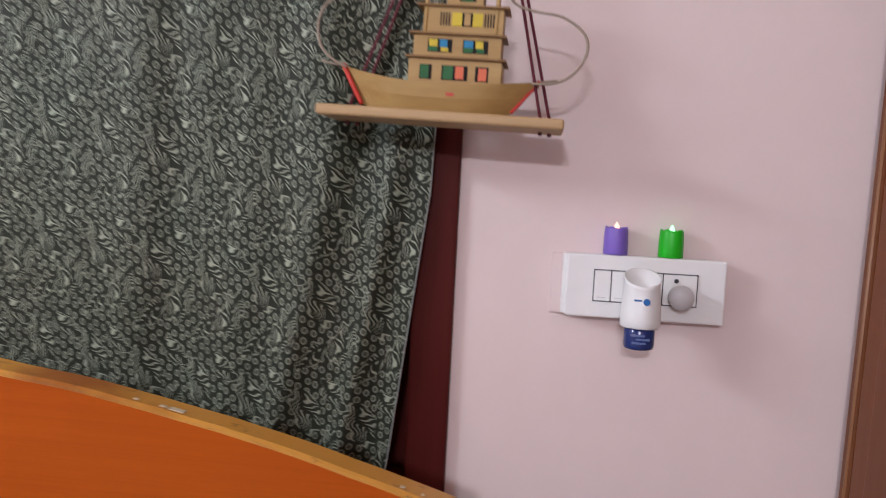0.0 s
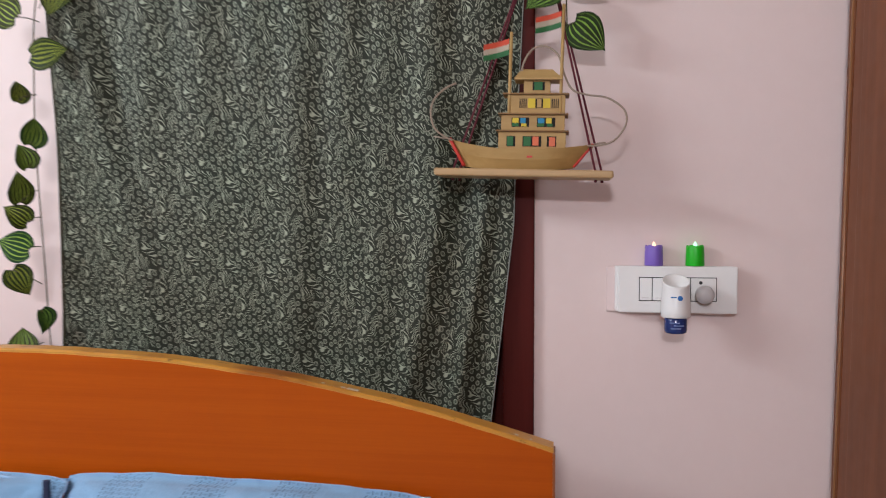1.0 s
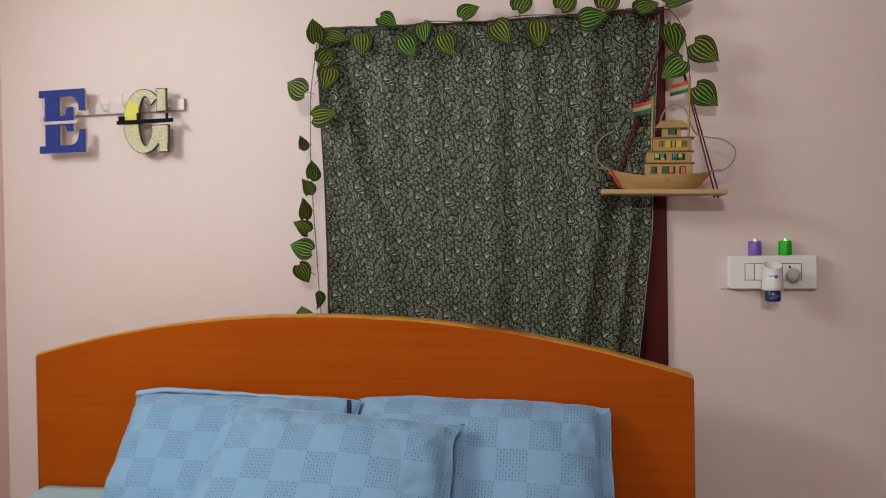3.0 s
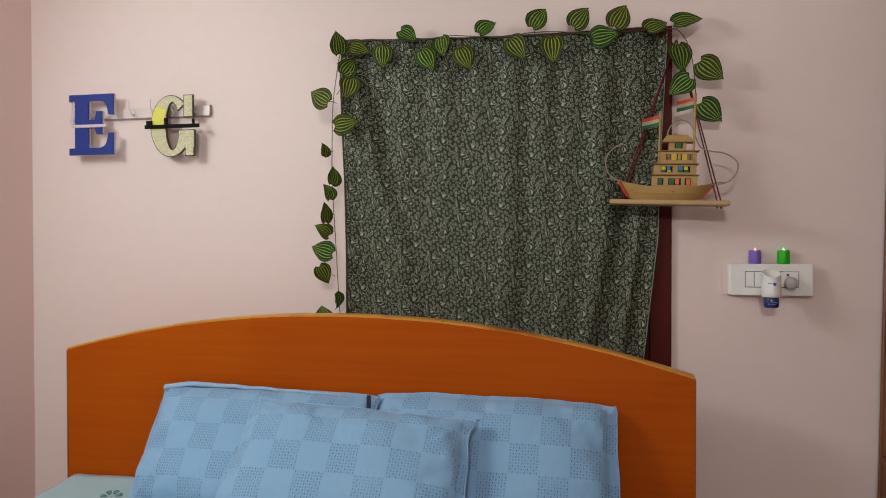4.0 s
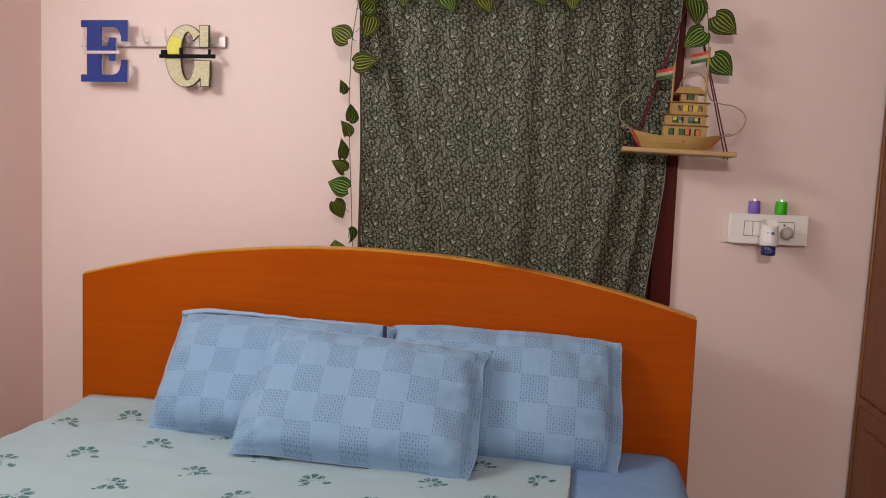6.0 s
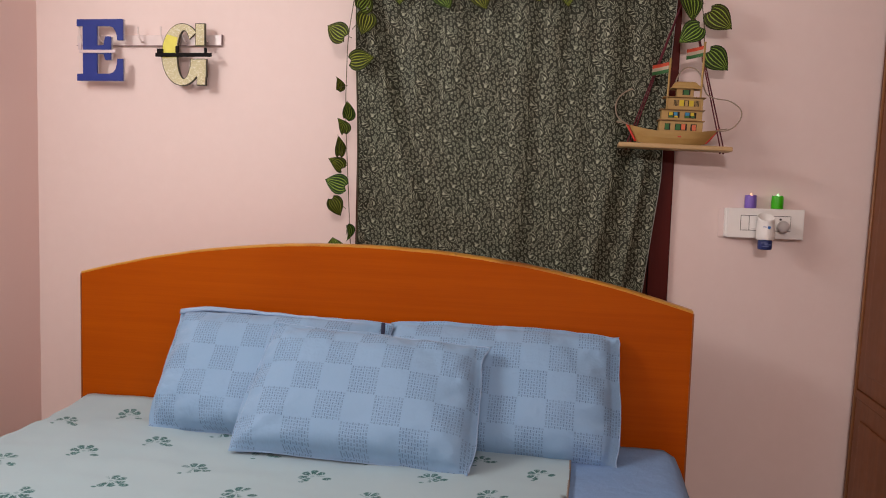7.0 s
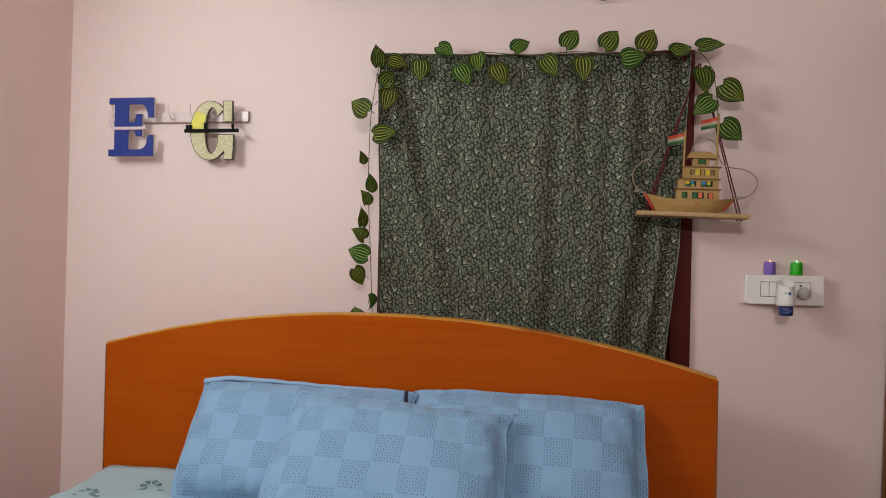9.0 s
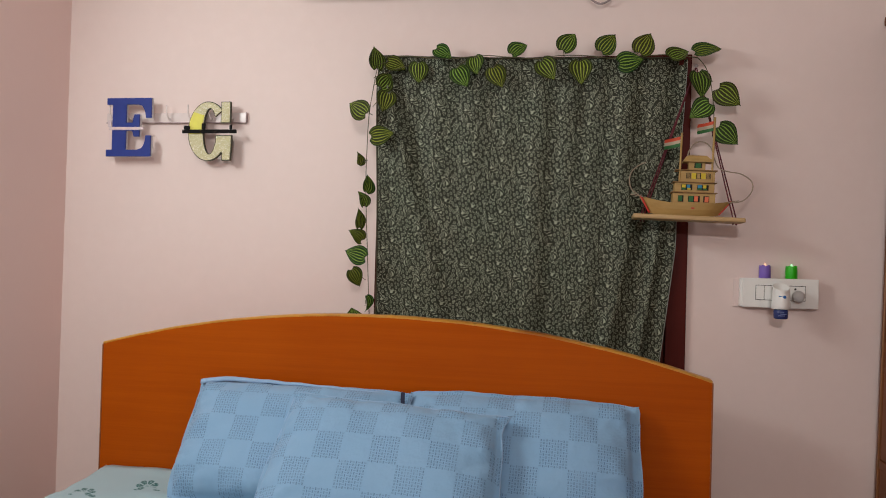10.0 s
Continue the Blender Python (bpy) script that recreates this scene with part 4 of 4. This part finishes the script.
def model_ship():
    s = thing("model_ship", "pale craft wood model ship with four decks and two masts", "model ship")
    s.matrix_world = Matrix.Translation((0.593, 0, shelf_z(0.593))) @ Matrix.Rotation(radians(TIP), 4, "Y") @ Matrix.Diagonal((1, 1, 0.94, 1)) @ Matrix.Translation((-0.593, 0, -SZ - 0.001))
    cy = -0.112
    # hull: stations along its length
    bm = bmesh.new()
    n = 26
    rows = []
    for i in range(n + 1):
        q = i / n
        xt = 0.459 + 0.266 * q
        xb = 0.492 + 0.198 * q
        bow = 0.030 * (max(0, 0.5 - q) * 2) ** 2.2 + 0.018 * (max(0, q - 0.5) * 2) ** 2.2
        ztop = 1.472 + bow * 0.75
        zlow = SZ + 0.001 + 0.006 * (2 * abs(q - 0.5)) ** 3
        half_t = 0.034 * (1 - (2 * abs(q - 0.52)) ** 3.2) + 0.002
        half_b = 0.020 * (1 - (2 * abs(q - 0.52)) ** 2.6) + 0.001
        rows.append([bm.verts.new(c) for c in ((xt, cy - half_t, ztop), (xb * 0.5 + xt * 0.5, cy - (half_t * 0.62 + half_b * 0.42), (ztop + zlow) / 2), (xb, cy - half_b, zlow), (xb, cy + half_b, zlow), (xb * 0.5 + xt * 0.5, cy + (half_t * 0.62 + half_b * 0.42), (ztop + zlow) / 2), (xt, cy + half_t, ztop), (xt, cy, ztop - 0.007))])
    for a, b in zip(rows, rows[1:]):
        for i in range(7):
            bm.faces.new((a[i], a[(i + 1) % 7], b[(i + 1) % 7], b[i]))
    bm.faces.new(rows[0])
    bm.faces.new(rows[-1][::-1])
    hull = part("hull", bm, M_BALSA, s)
    part("bow_trim", tube([(0.461, cy - 0.003, 1.495), (0.476, cy - 0.006, 1.466), (0.490, cy - 0.004, 1.440)], 0.0034, 8, 4), M_RED, hull, "red painted bow", True)
    part("stern_trim", tube([(0.725, cy - 0.003, 1.487), (0.706, cy - 0.006, 1.460), (0.691, cy - 0.004, 1.441)], 0.0026, 8, 4), M_RED, hull, "red painted stern", True)
    part("emblem", box(0.607, 0.617, cy - 0.0335, cy - 0.027, 1.456, 1.460), M_RED, hull, "small red mark")
    part("bowsprit", tube([(0.468, cy, 1.492), (0.430, cy, 1.498)], 0.0016, 6, 2), M_CANE, s, smooth=True)
    part("stern_sprit", tube([(0.716, cy, 1.485), (0.748, cy, 1.490)], 0.0016, 6, 2), M_CANE, s, smooth=True)
    # decks: x0, x1, half depth, z0, z1
    decks = ((0.554, 0.676, 0.026, 1.468, 1.506), (0.558, 0.673, 0.023, 1.510, 1.539), (0.574, 0.673, 0.020, 1.543, 1.578), (0.597, 0.645, 0.015, 1.582, 1.609))
    cabins = []
    for x0, x1, d, z0, z1 in decks:
        cabins.append(part("deck_cabin", box(x0, x1, cy - d, cy + d, z0, z1, 0.0006, 1), M_BALSA, s))
    # slabs darkened all over: shadow gaps between decks, put in as colour
    for (x0, x1, d, z0, z1), (e0, e1) in zip(decks[:3], ((-0.005, 0.005), (-0.006, 0.006), (-0.015, 0.007))):
        part("deck_slab", box(x0 + e0, x1 + e1, cy - d - 0.006, cy + d + 0.006, z1 + 0.0004, z1 + 0.0034, 0.0008, 1), M_SLAB_SHADE, s)
    # hipped roof
    bm = bmesh.new()
    low = [bm.verts.new(c) for c in ((0.580, cy - 0.026, 1.607), (0.666, cy - 0.026, 1.607), (0.666, cy + 0.026, 1.607), (0.580, cy + 0.026, 1.607))]
    lip = [bm.verts.new((v.co.x, v.co.y, v.co.z + 0.003)) for v in low]
    ridge = [bm.verts.new(c) for c in ((0.592, cy - 0.010, 1.629), (0.648, cy - 0.010, 1.629), (0.648, cy + 0.010, 1.629), (0.592, cy + 0.010, 1.629))]
    for a, b in ((low, lip), (lip, ridge)):
        for i in range(4):
            bm.faces.new((a[i], a[(i + 1) % 4], b[(i + 1) % 4], b[i]))
    bm.faces.new(low[::-1])
    bm.faces.new(ridge)
    part("roof", bm, M_BALSA, s)

    # coloured papers; near-black pieces stand in for the unlit insides of openings
    def pane(cab, x0, x1, z0, z1, d, material, out=0.0012):
        part("window_piece", box(x0 - 0.005, x1 - 0.005, cy - d - out, cy - d + 0.001, z0, z1), material, cabins[cab])

    d = 0.026
    for x0, x1 in ((0.574, 0.590), (0.603, 0.637), (0.647, 0.664)):
        pane(0, x0, x1, 1.478, 1.498, d, M_HOLE, 0.0005)
    pane(0, 0.575, 0.586, 1.479, 1.497, d, M_GREENPAPER)
    pane(0, 0.605, 0.618, 1.479, 1.497, d, M_GREENPAPER)
    pane(0, 0.621, 0.632, 1.480, 1.497, d, M_CORAL)
    pane(0, 0.651, 0.662, 1.479, 1.496, d, M_CORAL)
    d = 0.023
    for x0, x1 in ((0.582, 0.614), (0.628, 0.661)):
        pane(1, x0, x1, 1.516, 1.534, d, M_HOLE, 0.0005)
        w = x1 - x0
        pane(1, x0 + 0.001, x0 + w * 0.40, 1.517, 1.523, d, M_GREENPAPER)
        pane(1, x0 + w * 0.05, x0 + w * 0.40, 1.5235, 1.533, d, M_YELLOWPAPER if x0 < 0.6 else M_BLUEPAPER)
        pane(1, x0 + w * 0.50, x0 + w * 0.80, 1.523, 1.533, d, M_BLUEPAPER if x0 < 0.6 else M_YELLOWPAPER)
        pane(1, x0 + w * 0.55, x0 + w * 0.85, 1.517, 1.5225, d, M_YELLOWPAPER if x0 < 0.6 else M_GREENPAPER)
    d = 0.020
    for k in range(4):
        pane(2, 0.5955 + k * 0.0036, 0.5972 + k * 0.0036, 1.553, 1.571, d, M_HOLE, 0.0006)
        pane(2, 0.6535 + k * 0.0036, 0.6552 + k * 0.0036, 1.553, 1.571, d, M_HOLE, 0.0006)
    pane(2, 0.612, 0.650, 1.553, 1.571, d, M_HOLE, 0.0004)
    pane(2, 0.611, 0.624, 1.553, 1.571, d, M_YELLOWPAPER)
    pane(2, 0.638, 0.651, 1.553, 1.571, d, M_YELLOWPAPER)
    pane(2, 0.627, 0.635, 1.554, 1.570, d, M_BALSA)
    d = 0.015
    pane(3, 0.618, 0.640, 1.588, 1.604, d, M_HOLE, 0.0005)
    pane(3, 0.621, 0.636, 1.588, 1.604, d, M_GREENPAPER)
    # masts, flags, bent cane
    for x, top in ((0.571, 1.699), (0.664, 1.751)):
        mast = part("mast", tube([(x, cy - 0.018, 1.474), (x + 0.001, cy - 0.018, top)], 0.0032, 8, 2), M_BALSA, s, smooth=True)
        for k, c in enumerate((M_ORANGE, M_WHITEPAPER, M_GREENPAPER)):
            bm = bmesh.new()
            z = top - 0.012 - k * 0.0105
            rows = []
            for i in range(9):
                q = i / 8
                xx = x - 0.003 - q * 0.046
                dip = -0.013 * q
                yy = cy - 0.018 + 0.004 * math.sin(q * 4.0)
                rows.append([bm.verts.new(p) for p in ((xx, yy - 0.0004, z + dip), (xx, yy - 0.0004, z + dip - 0.0105), (xx, yy + 0.0004, z + dip - 0.0105), (xx, yy + 0.0004, z + dip))])
            for a, b in zip(rows, rows[1:]):
                for i in range(4):
                    bm.faces.new((a[i], a[(i + 1) % 4], b[(i + 1) % 4], b[i]))
            bm.faces.new(rows[0])
            bm.faces.new(rows[-1][::-1])
            part("flag_stripe", bm, c, mast)
    yc = cy - 0.012
    part("cane_hoop", tube([(0.592, yc, 1.607), (0.595, yc, 1.640), (0.612, yc, 1.668), (0.636, yc, 1.672), (0.658, yc, 1.655), (0.670, yc, 1.618), (0.685, yc, 1.590), (0.712, yc, 1.580), (0.748, yc, 1.574), (0.778, yc, 1.552), (0.782, yc, 1.524), (0.765, yc, 1.496), (0.742, yc, 1.484), (0.715, yc, 1.482)], 0.0019, 7, 6), M_CANE, s, smooth=True)
    part("cane_hoop", tube([(0.468, yc, 1.490), (0.452, yc, 1.497), (0.432, yc, 1.515), (0.425, yc, 1.545), (0.432, yc, 1.572), (0.452, yc, 1.592), (0.472, yc, 1.602)], 0.0019, 7, 6), M_CANE, s, smooth=True)


model_ship()


# ---- the leaf garland ----
def leaf_mesh(cup, curl, seed):
    """Heart-shaped leaf, 1 long: stalk at the origin, tip at +y; UV x runs edge to edge."""
    bm = bmesh.new()
    uv = bm.loops.layers.uv.new("UVMap")
    n, m = 16, 12
    rows = []
    for j in range(n + 1):
        v = j / n
        half = 0.50 * (math.sin(min(1, v * 1.02 + 0.02) ** 0.62 * math.pi) ** 0.80) * (1 - 0.10 * v) + 0.004
        row = []
        for i in range(m + 1):
            s = 2 * i / m - 1
            x = s * half
            y = v - 0.11 * abs(s) ** 1.5 * max(0, 1 - v * 3.2)
            z = cup * (s * s) * half + curl * (v - 0.4) ** 2 + 0.03 * noise.noise(Vector((s * 1.5, v * 3, seed)))
            row.append(bm.verts.new((x, y, z)))
        rows.append(row)
    for j in range(n):
        for i in range(m):
            f = bm.faces.new((rows[j][i], rows[j][i + 1], rows[j + 1][i + 1], rows[j + 1][i]))
            f.smooth = True
            for loop, (a, b) in zip(f.loops, ((i, j), (i + 1, j), (i + 1, j + 1), (i, j + 1))):
                loop[uv].uv = (a / m, b / n)
    mesh = bpy.data.meshes.new("leaf")
    bm.to_mesh(mesh)
    bm.free()
    mesh.materials.append(M_LEAF)
    return mesh


LEAVES = [leaf_mesh(0.10, -0.25, 1.0), leaf_mesh(0.28, -0.45, 2.0), leaf_mesh(-0.12, -0.15, 3.0), leaf_mesh(0.45, -0.6, 4.0)]
garland = thing("leaf_garland", "artificial garland of striped green leaves draped round the window", "garland")


def stem_run(points):
    part("stem", tube(points, 0.0014, 6, 5), M_STEM, garland, smooth=True)


def hang_leaf(x, y, z, tip, size, yaw, nod, shape, joint):
    """x, y, z: the leaf's middle; tip: degrees clockwise from up; yaw turns it about the upright, nod tips it forward."""
    ob = new("leaf", LEAVES[shape])
    ob.parent = garland
    turn = pose(0, 0, 0, 0, 0, yaw) @ pose(0, 0, 0, 90 - nod, 0, 0) @ pose(0, 0, 0, 0, 0, -tip)
    ob.matrix_basis = Matrix.Translation((x, y, z)) @ turn @ Matrix.Diagonal((size * 0.92, size * 0.95, size, 1)) @ Matrix.Translation((0, -0.5, 0))
    base = ob.matrix_basis @ Vector((0, 0.02, 0))
    if joint:
        j = Vector(joint)
        part("stalk", tube([base, (base + j) / 2 + Vector((0, -0.003, 0.003)), j], 0.0011, 5, 3), M_STEM, garland, smooth=True)


TOP_Y = -0.062
# along the top of the window
for x, y, z, tip, size, yaw, nod, shape in (
        (-0.168, -0.075, 1.952, 125, 0.066, 10, 22, 0), (-0.104, -0.09, 1.868, 150, 0.080, 5, 10, 2), (-0.064, -0.072, 1.910, 165, 0.070, -10, 15, 0),
        (0.012, -0.09, 1.866, 155, 0.079, 8, 8, 2), (0.078, -0.075, 1.963, 48, 0.068, 0, 25, 1), (0.171, -0.09, 1.887, 145, 0.080, 0, 5, 0),
        (0.234, -0.08, 1.981, 32, 0.074, 0, 10, 1), (0.273, -0.09, 1.878, 175, 0.084, 0, 10, 0), (0.356, -0.08, 1.974, 38, 0.076, 5, 8, 0)):
    hang_leaf(x, y, z, tip, size, yaw, nod, shape, (x + (0.012 if tip > 90 else -0.014), TOP_Y, 1.934 + 0.006 * math.sin(x * 20)))
for x, y, z, tip, size, yaw, nod, shape in (
        (0.428, -0.10, 1.910, 80, 0.082, 5, 10, 2), (0.469, -0.08, 1.971, 28, 0.080, 5, 10, 0), (0.572, -0.08, 1.936, 62, 0.076, 10, 38, 0), (0.658, -0.07, 1.949, 76, 0.086, 0, 42, 0)):
    hang_leaf(x, y, z, tip, size, yaw, nod, shape, (x - 0.030, TOP_Y, 1.930))
# the two upper corners
for x, y, z, tip, size, yaw, nod, shape in (
        (-0.391, -0.09, 1.940, -6, 0.080, 52, 5, 0), (-0.325, -0.072, 1.916, 110, 0.070, 20, 20, 0), (-0.249, -0.085, 1.885, 178, 0.076, 12, 8, 2),
        (-0.354, -0.09, 1.862, 40, 0.072, 40, 8, 0), (-0.354, -0.10, 1.789, 195, 0.076, 25, 8, 0), (-0.355, -0.115, 1.680, 80, 0.080, 5, 12, 2), (-0.437, -0.14, 1.762, -58, 0.078, -8, 5, 0)):
    hang_leaf(x, y, z, tip, size, yaw, nod, shape, (-0.402, -0.078, z - 0.012))
for x, y, z, tip, size, yaw, nod, shape in (
        (0.636, -0.085, 1.836, 172, 0.086, 25, 8, 0), (0.722, -0.08, 1.799, 130, 0.088, 0, 5, 2), (0.631, -0.10, 1.754, 232, 0.078, -5, 8, 0), (0.721, -0.08, 1.681, 135, 0.084, 0, 5, 2)):
    hang_leaf(x, y, z, tip, size, yaw, nod, shape, (0.672, -0.072, z + 0.012))
# down the far side of the window
for x, y, z, tip, size, yaw, nod, shape in (
        (-0.437, -0.10, 1.607, 10, 0.050, 68, 10, 3), (-0.404, -0.10, 1.524, 15, 0.064, 62, 5, 1), (-0.420, -0.11, 1.473, -15, 0.056, 56, 10, 3), (-0.423, -0.12, 1.409, -4, 0.070, 74, 0, 0),
        (-0.434, -0.12, 1.352, -50, 0.058, 44, 10, 3), (-0.432, -0.135, 1.290, -72, 0.074, 8, 8, 0), (-0.432, -0.11, 1.211, 150, 0.066, 44, 5, 0), (-0.397, -0.09, 1.126, 170, 0.056, 78, 0, 3), (-0.440, -0.10, 1.088, -10, 0.070, 20, 30, 0)):
    hang_leaf(x, y, z, tip, size, yaw, nod, shape, (-0.414 + 0.012 * max(0, 1.5 - z), -0.075, z - 0.006))
stem_run([(-0.376, -0.066, 1.947), (-0.392, -0.075, 1.899), (-0.402, -0.078, 1.836), (-0.414, -0.078, 1.746), (-0.418, -0.076, 1.640), (-0.419, -0.075, 1.520), (-0.413, -0.075, 1.400), (-0.405, -0.075, 1.270), (-0.399, -0.075, 1.160), (-0.390, -0.075, 1.02)])
stem_run([(-0.376 + 0.0835 * i, TOP_Y, 1.944 - 0.0012 * i + 0.006 * math.sin(i * 1.9)) for i in range(13)])
stem_run([(0.625, TOP_Y, 1.928), (0.650, -0.07, 1.894), (0.666, -0.072, 1.845), (0.676, -0.072, 1.775), (0.679, -0.072, 1.700)])


# ---- above the window: air conditioner and stabiliser ----
def air_conditioner():
    a = thing("air_conditioner", "white split air conditioner above the window", "air conditioner")
    x0, x1 = -0.655, 0.268
    prof = [(0.0, 2.19), (-0.050, 2.176), (-0.120, 2.166), (-0.165, 2.172), (-0.195, 2.205), (-0.208, 2.26), (-0.208, 2.40), (-0.19, 2.445), (-0.15, 2.47), (0.0, 2.47)]
    bm = bmesh.new()
    rows = []
    for x, s in ((x0, 0.965), (x0 + 0.012, 1.0), (x1 - 0.012, 1.0), (x1, 0.965)):
        rows.append([bm.verts.new((x, y * s, 2.33 + (z - 2.33) * s)) for y, z in prof])
    for p, q in zip(rows, rows[1:]):
        for i in range(len(prof)):
            j = (i + 1) % len(prof)
            bm.faces.new((p[i], p[j], q[j], q[i]))
    bm.faces.new(rows[0][::-1])
    bm.faces.new(rows[-1])
    part("shell", bm, M_AC, a)
    lou = box(x0 + 0.05, x1 - 0.05, -0.002, 0.002, -0.038, 0.038, 0.001)
    bmesh.ops.rotate(lou, verts=lou.verts, matrix=Matrix.Rotation(radians(-38), 3, "X"))
    bmesh.ops.translate(lou, verts=lou.verts, vec=(0, -0.186, 2.196))
    part("louvre", lou, M_LOUVRE, a, "grey air outlet flap")
    part("outlet_gap", box(x0 + 0.045, x1 - 0.045, -0.165, -0.150, 2.1655, 2.172), M_HOLE, a)


air_conditioner()


def stabiliser():
    s = thing("voltage_stabiliser", "beige metal voltage stabiliser box on the wall", "stabiliser")
    part("case", box(0.420, 0.662, -0.085, 0.0, 2.160, 2.34, 0.004), M_BEIGE, s)
    for x in (0.435, 0.640):
        screw = lathe([(0.004, -0.001), (0.004, 0.001)], 12)
        bmesh.ops.rotate(screw, verts=screw.verts, matrix=Matrix.Rotation(radians(90), 3, "X"))
        bmesh.ops.translate(screw, verts=screw.verts, vec=(x, -0.086, 2.175))
        part("screw", screw, M_GAP, s)


stabiliser()
tagged(part("cable", tube([(0.262, -0.05, 2.21), (0.278, -0.035, 2.165), (0.295, -0.03, 2.132), (0.328, -0.03, 2.112), (0.362, -0.03, 2.128), (0.380, -0.03, 2.17), (0.384, -0.035, 2.21), (0.422, -0.04, 2.225)], 0.0035, 8, 6), M_CABLE, smooth=True), "grey cable looping from the air conditioner to the stabiliser", "cable")


fitting = thing("wall_fitting", "small white plastic fitting high on the wall", "fitting")
part("base", box(0.905, 0.985, -0.012, 0.0, 2.172, 2.252, 0.003), M_PLASTIC2, fitting)
part("cap", box(0.915, 0.975, -0.034, -0.012, 2.180, 2.244, 0.006), M_PLASTIC, fitting)


# ---- the wardrobe beside the bed ----
def wardrobe():
    w = thing("wardrobe", "brown veneered wardrobe with panelled doors and a cornice", "wardrobe")
    x, y0, y1 = 1.186, -0.018, -1.30
    part("carcass", box(x + 0.022, 1.715, y1, y0, 0.06, 2.0, 0.003), M_WARD, w)
    part("plinth", box(x + 0.05, 1.70, y1 + 0.01, y0 - 0.01, 0, 0.06), M_WARD, w)
    part("cornice", box(x - 0.022, 1.715, y1 - 0.02, y0 + 0.010, 2.022, 2.052, 0.006, 3), M_WARD, w)
    part("cornice", box(x - 0.004, 1.715, y1, y0, 2.0, 2.022, 0.004), M_WARD, w)
    part("stile", box(x + 0.002, x + 0.022, y0 - 0.034, y0, 0.06, 2.0, 0.003), M_WARD, w)
    part("bead", tube([(x + 0.002, y0 - 0.022, 0.07), (x + 0.002, y0 - 0.022, 1.995)], 0.0032, 8, 1), M_WARD_EDGE, w, smooth=True)
    part("stile", box(x + 0.002, x + 0.022, y1, y1 + 0.034, 0.06, 2.0, 0.003), M_WARD, w)
    edges = [y0 - 0.036, (y0 + y1) / 2, y1 + 0.036]
    for b, a in zip(edges, edges[1:]):
        for z0, z1 in ((0.726, 1.995), (0.065, 0.698)):
            d = part("door", box(x + 0.001, x + 0.021, a + 0.002, b - 0.002, z0, z1, 0.003), M_WARD, w)
            part("panel", box(x - 0.004, x + 0.002, a + 0.055, b - 0.055, z0 + 0.055, z1 - 0.055, 0.004), M_WARD, d)
            hz = 1.3 if z0 > 0.5 else 0.55
            hy = a + 0.03 if b == edges[0] else b - 0.03
            part("handle", tube([(x + 0.001, hy, hz), (x - 0.028, hy, hz + 0.01), (x - 0.028, hy, hz + 0.09), (x + 0.001, hy, hz + 0.10)], 0.005, 8, 4), M_CABLE, d, smooth=True)
        part("mid_rail", box(x - 0.003, x + 0.021, a, b, 0.700, 0.724, 0.003), M_WARD, w)
    # it stands slightly out of plumb
    for ob in w.children_recursive:
        for vert in ob.data.vertices:
            vert.co.x += 0.0187 * vert.co.z - 0.027 if vert.co.x < 1.5 else 0.0


wardrobe()
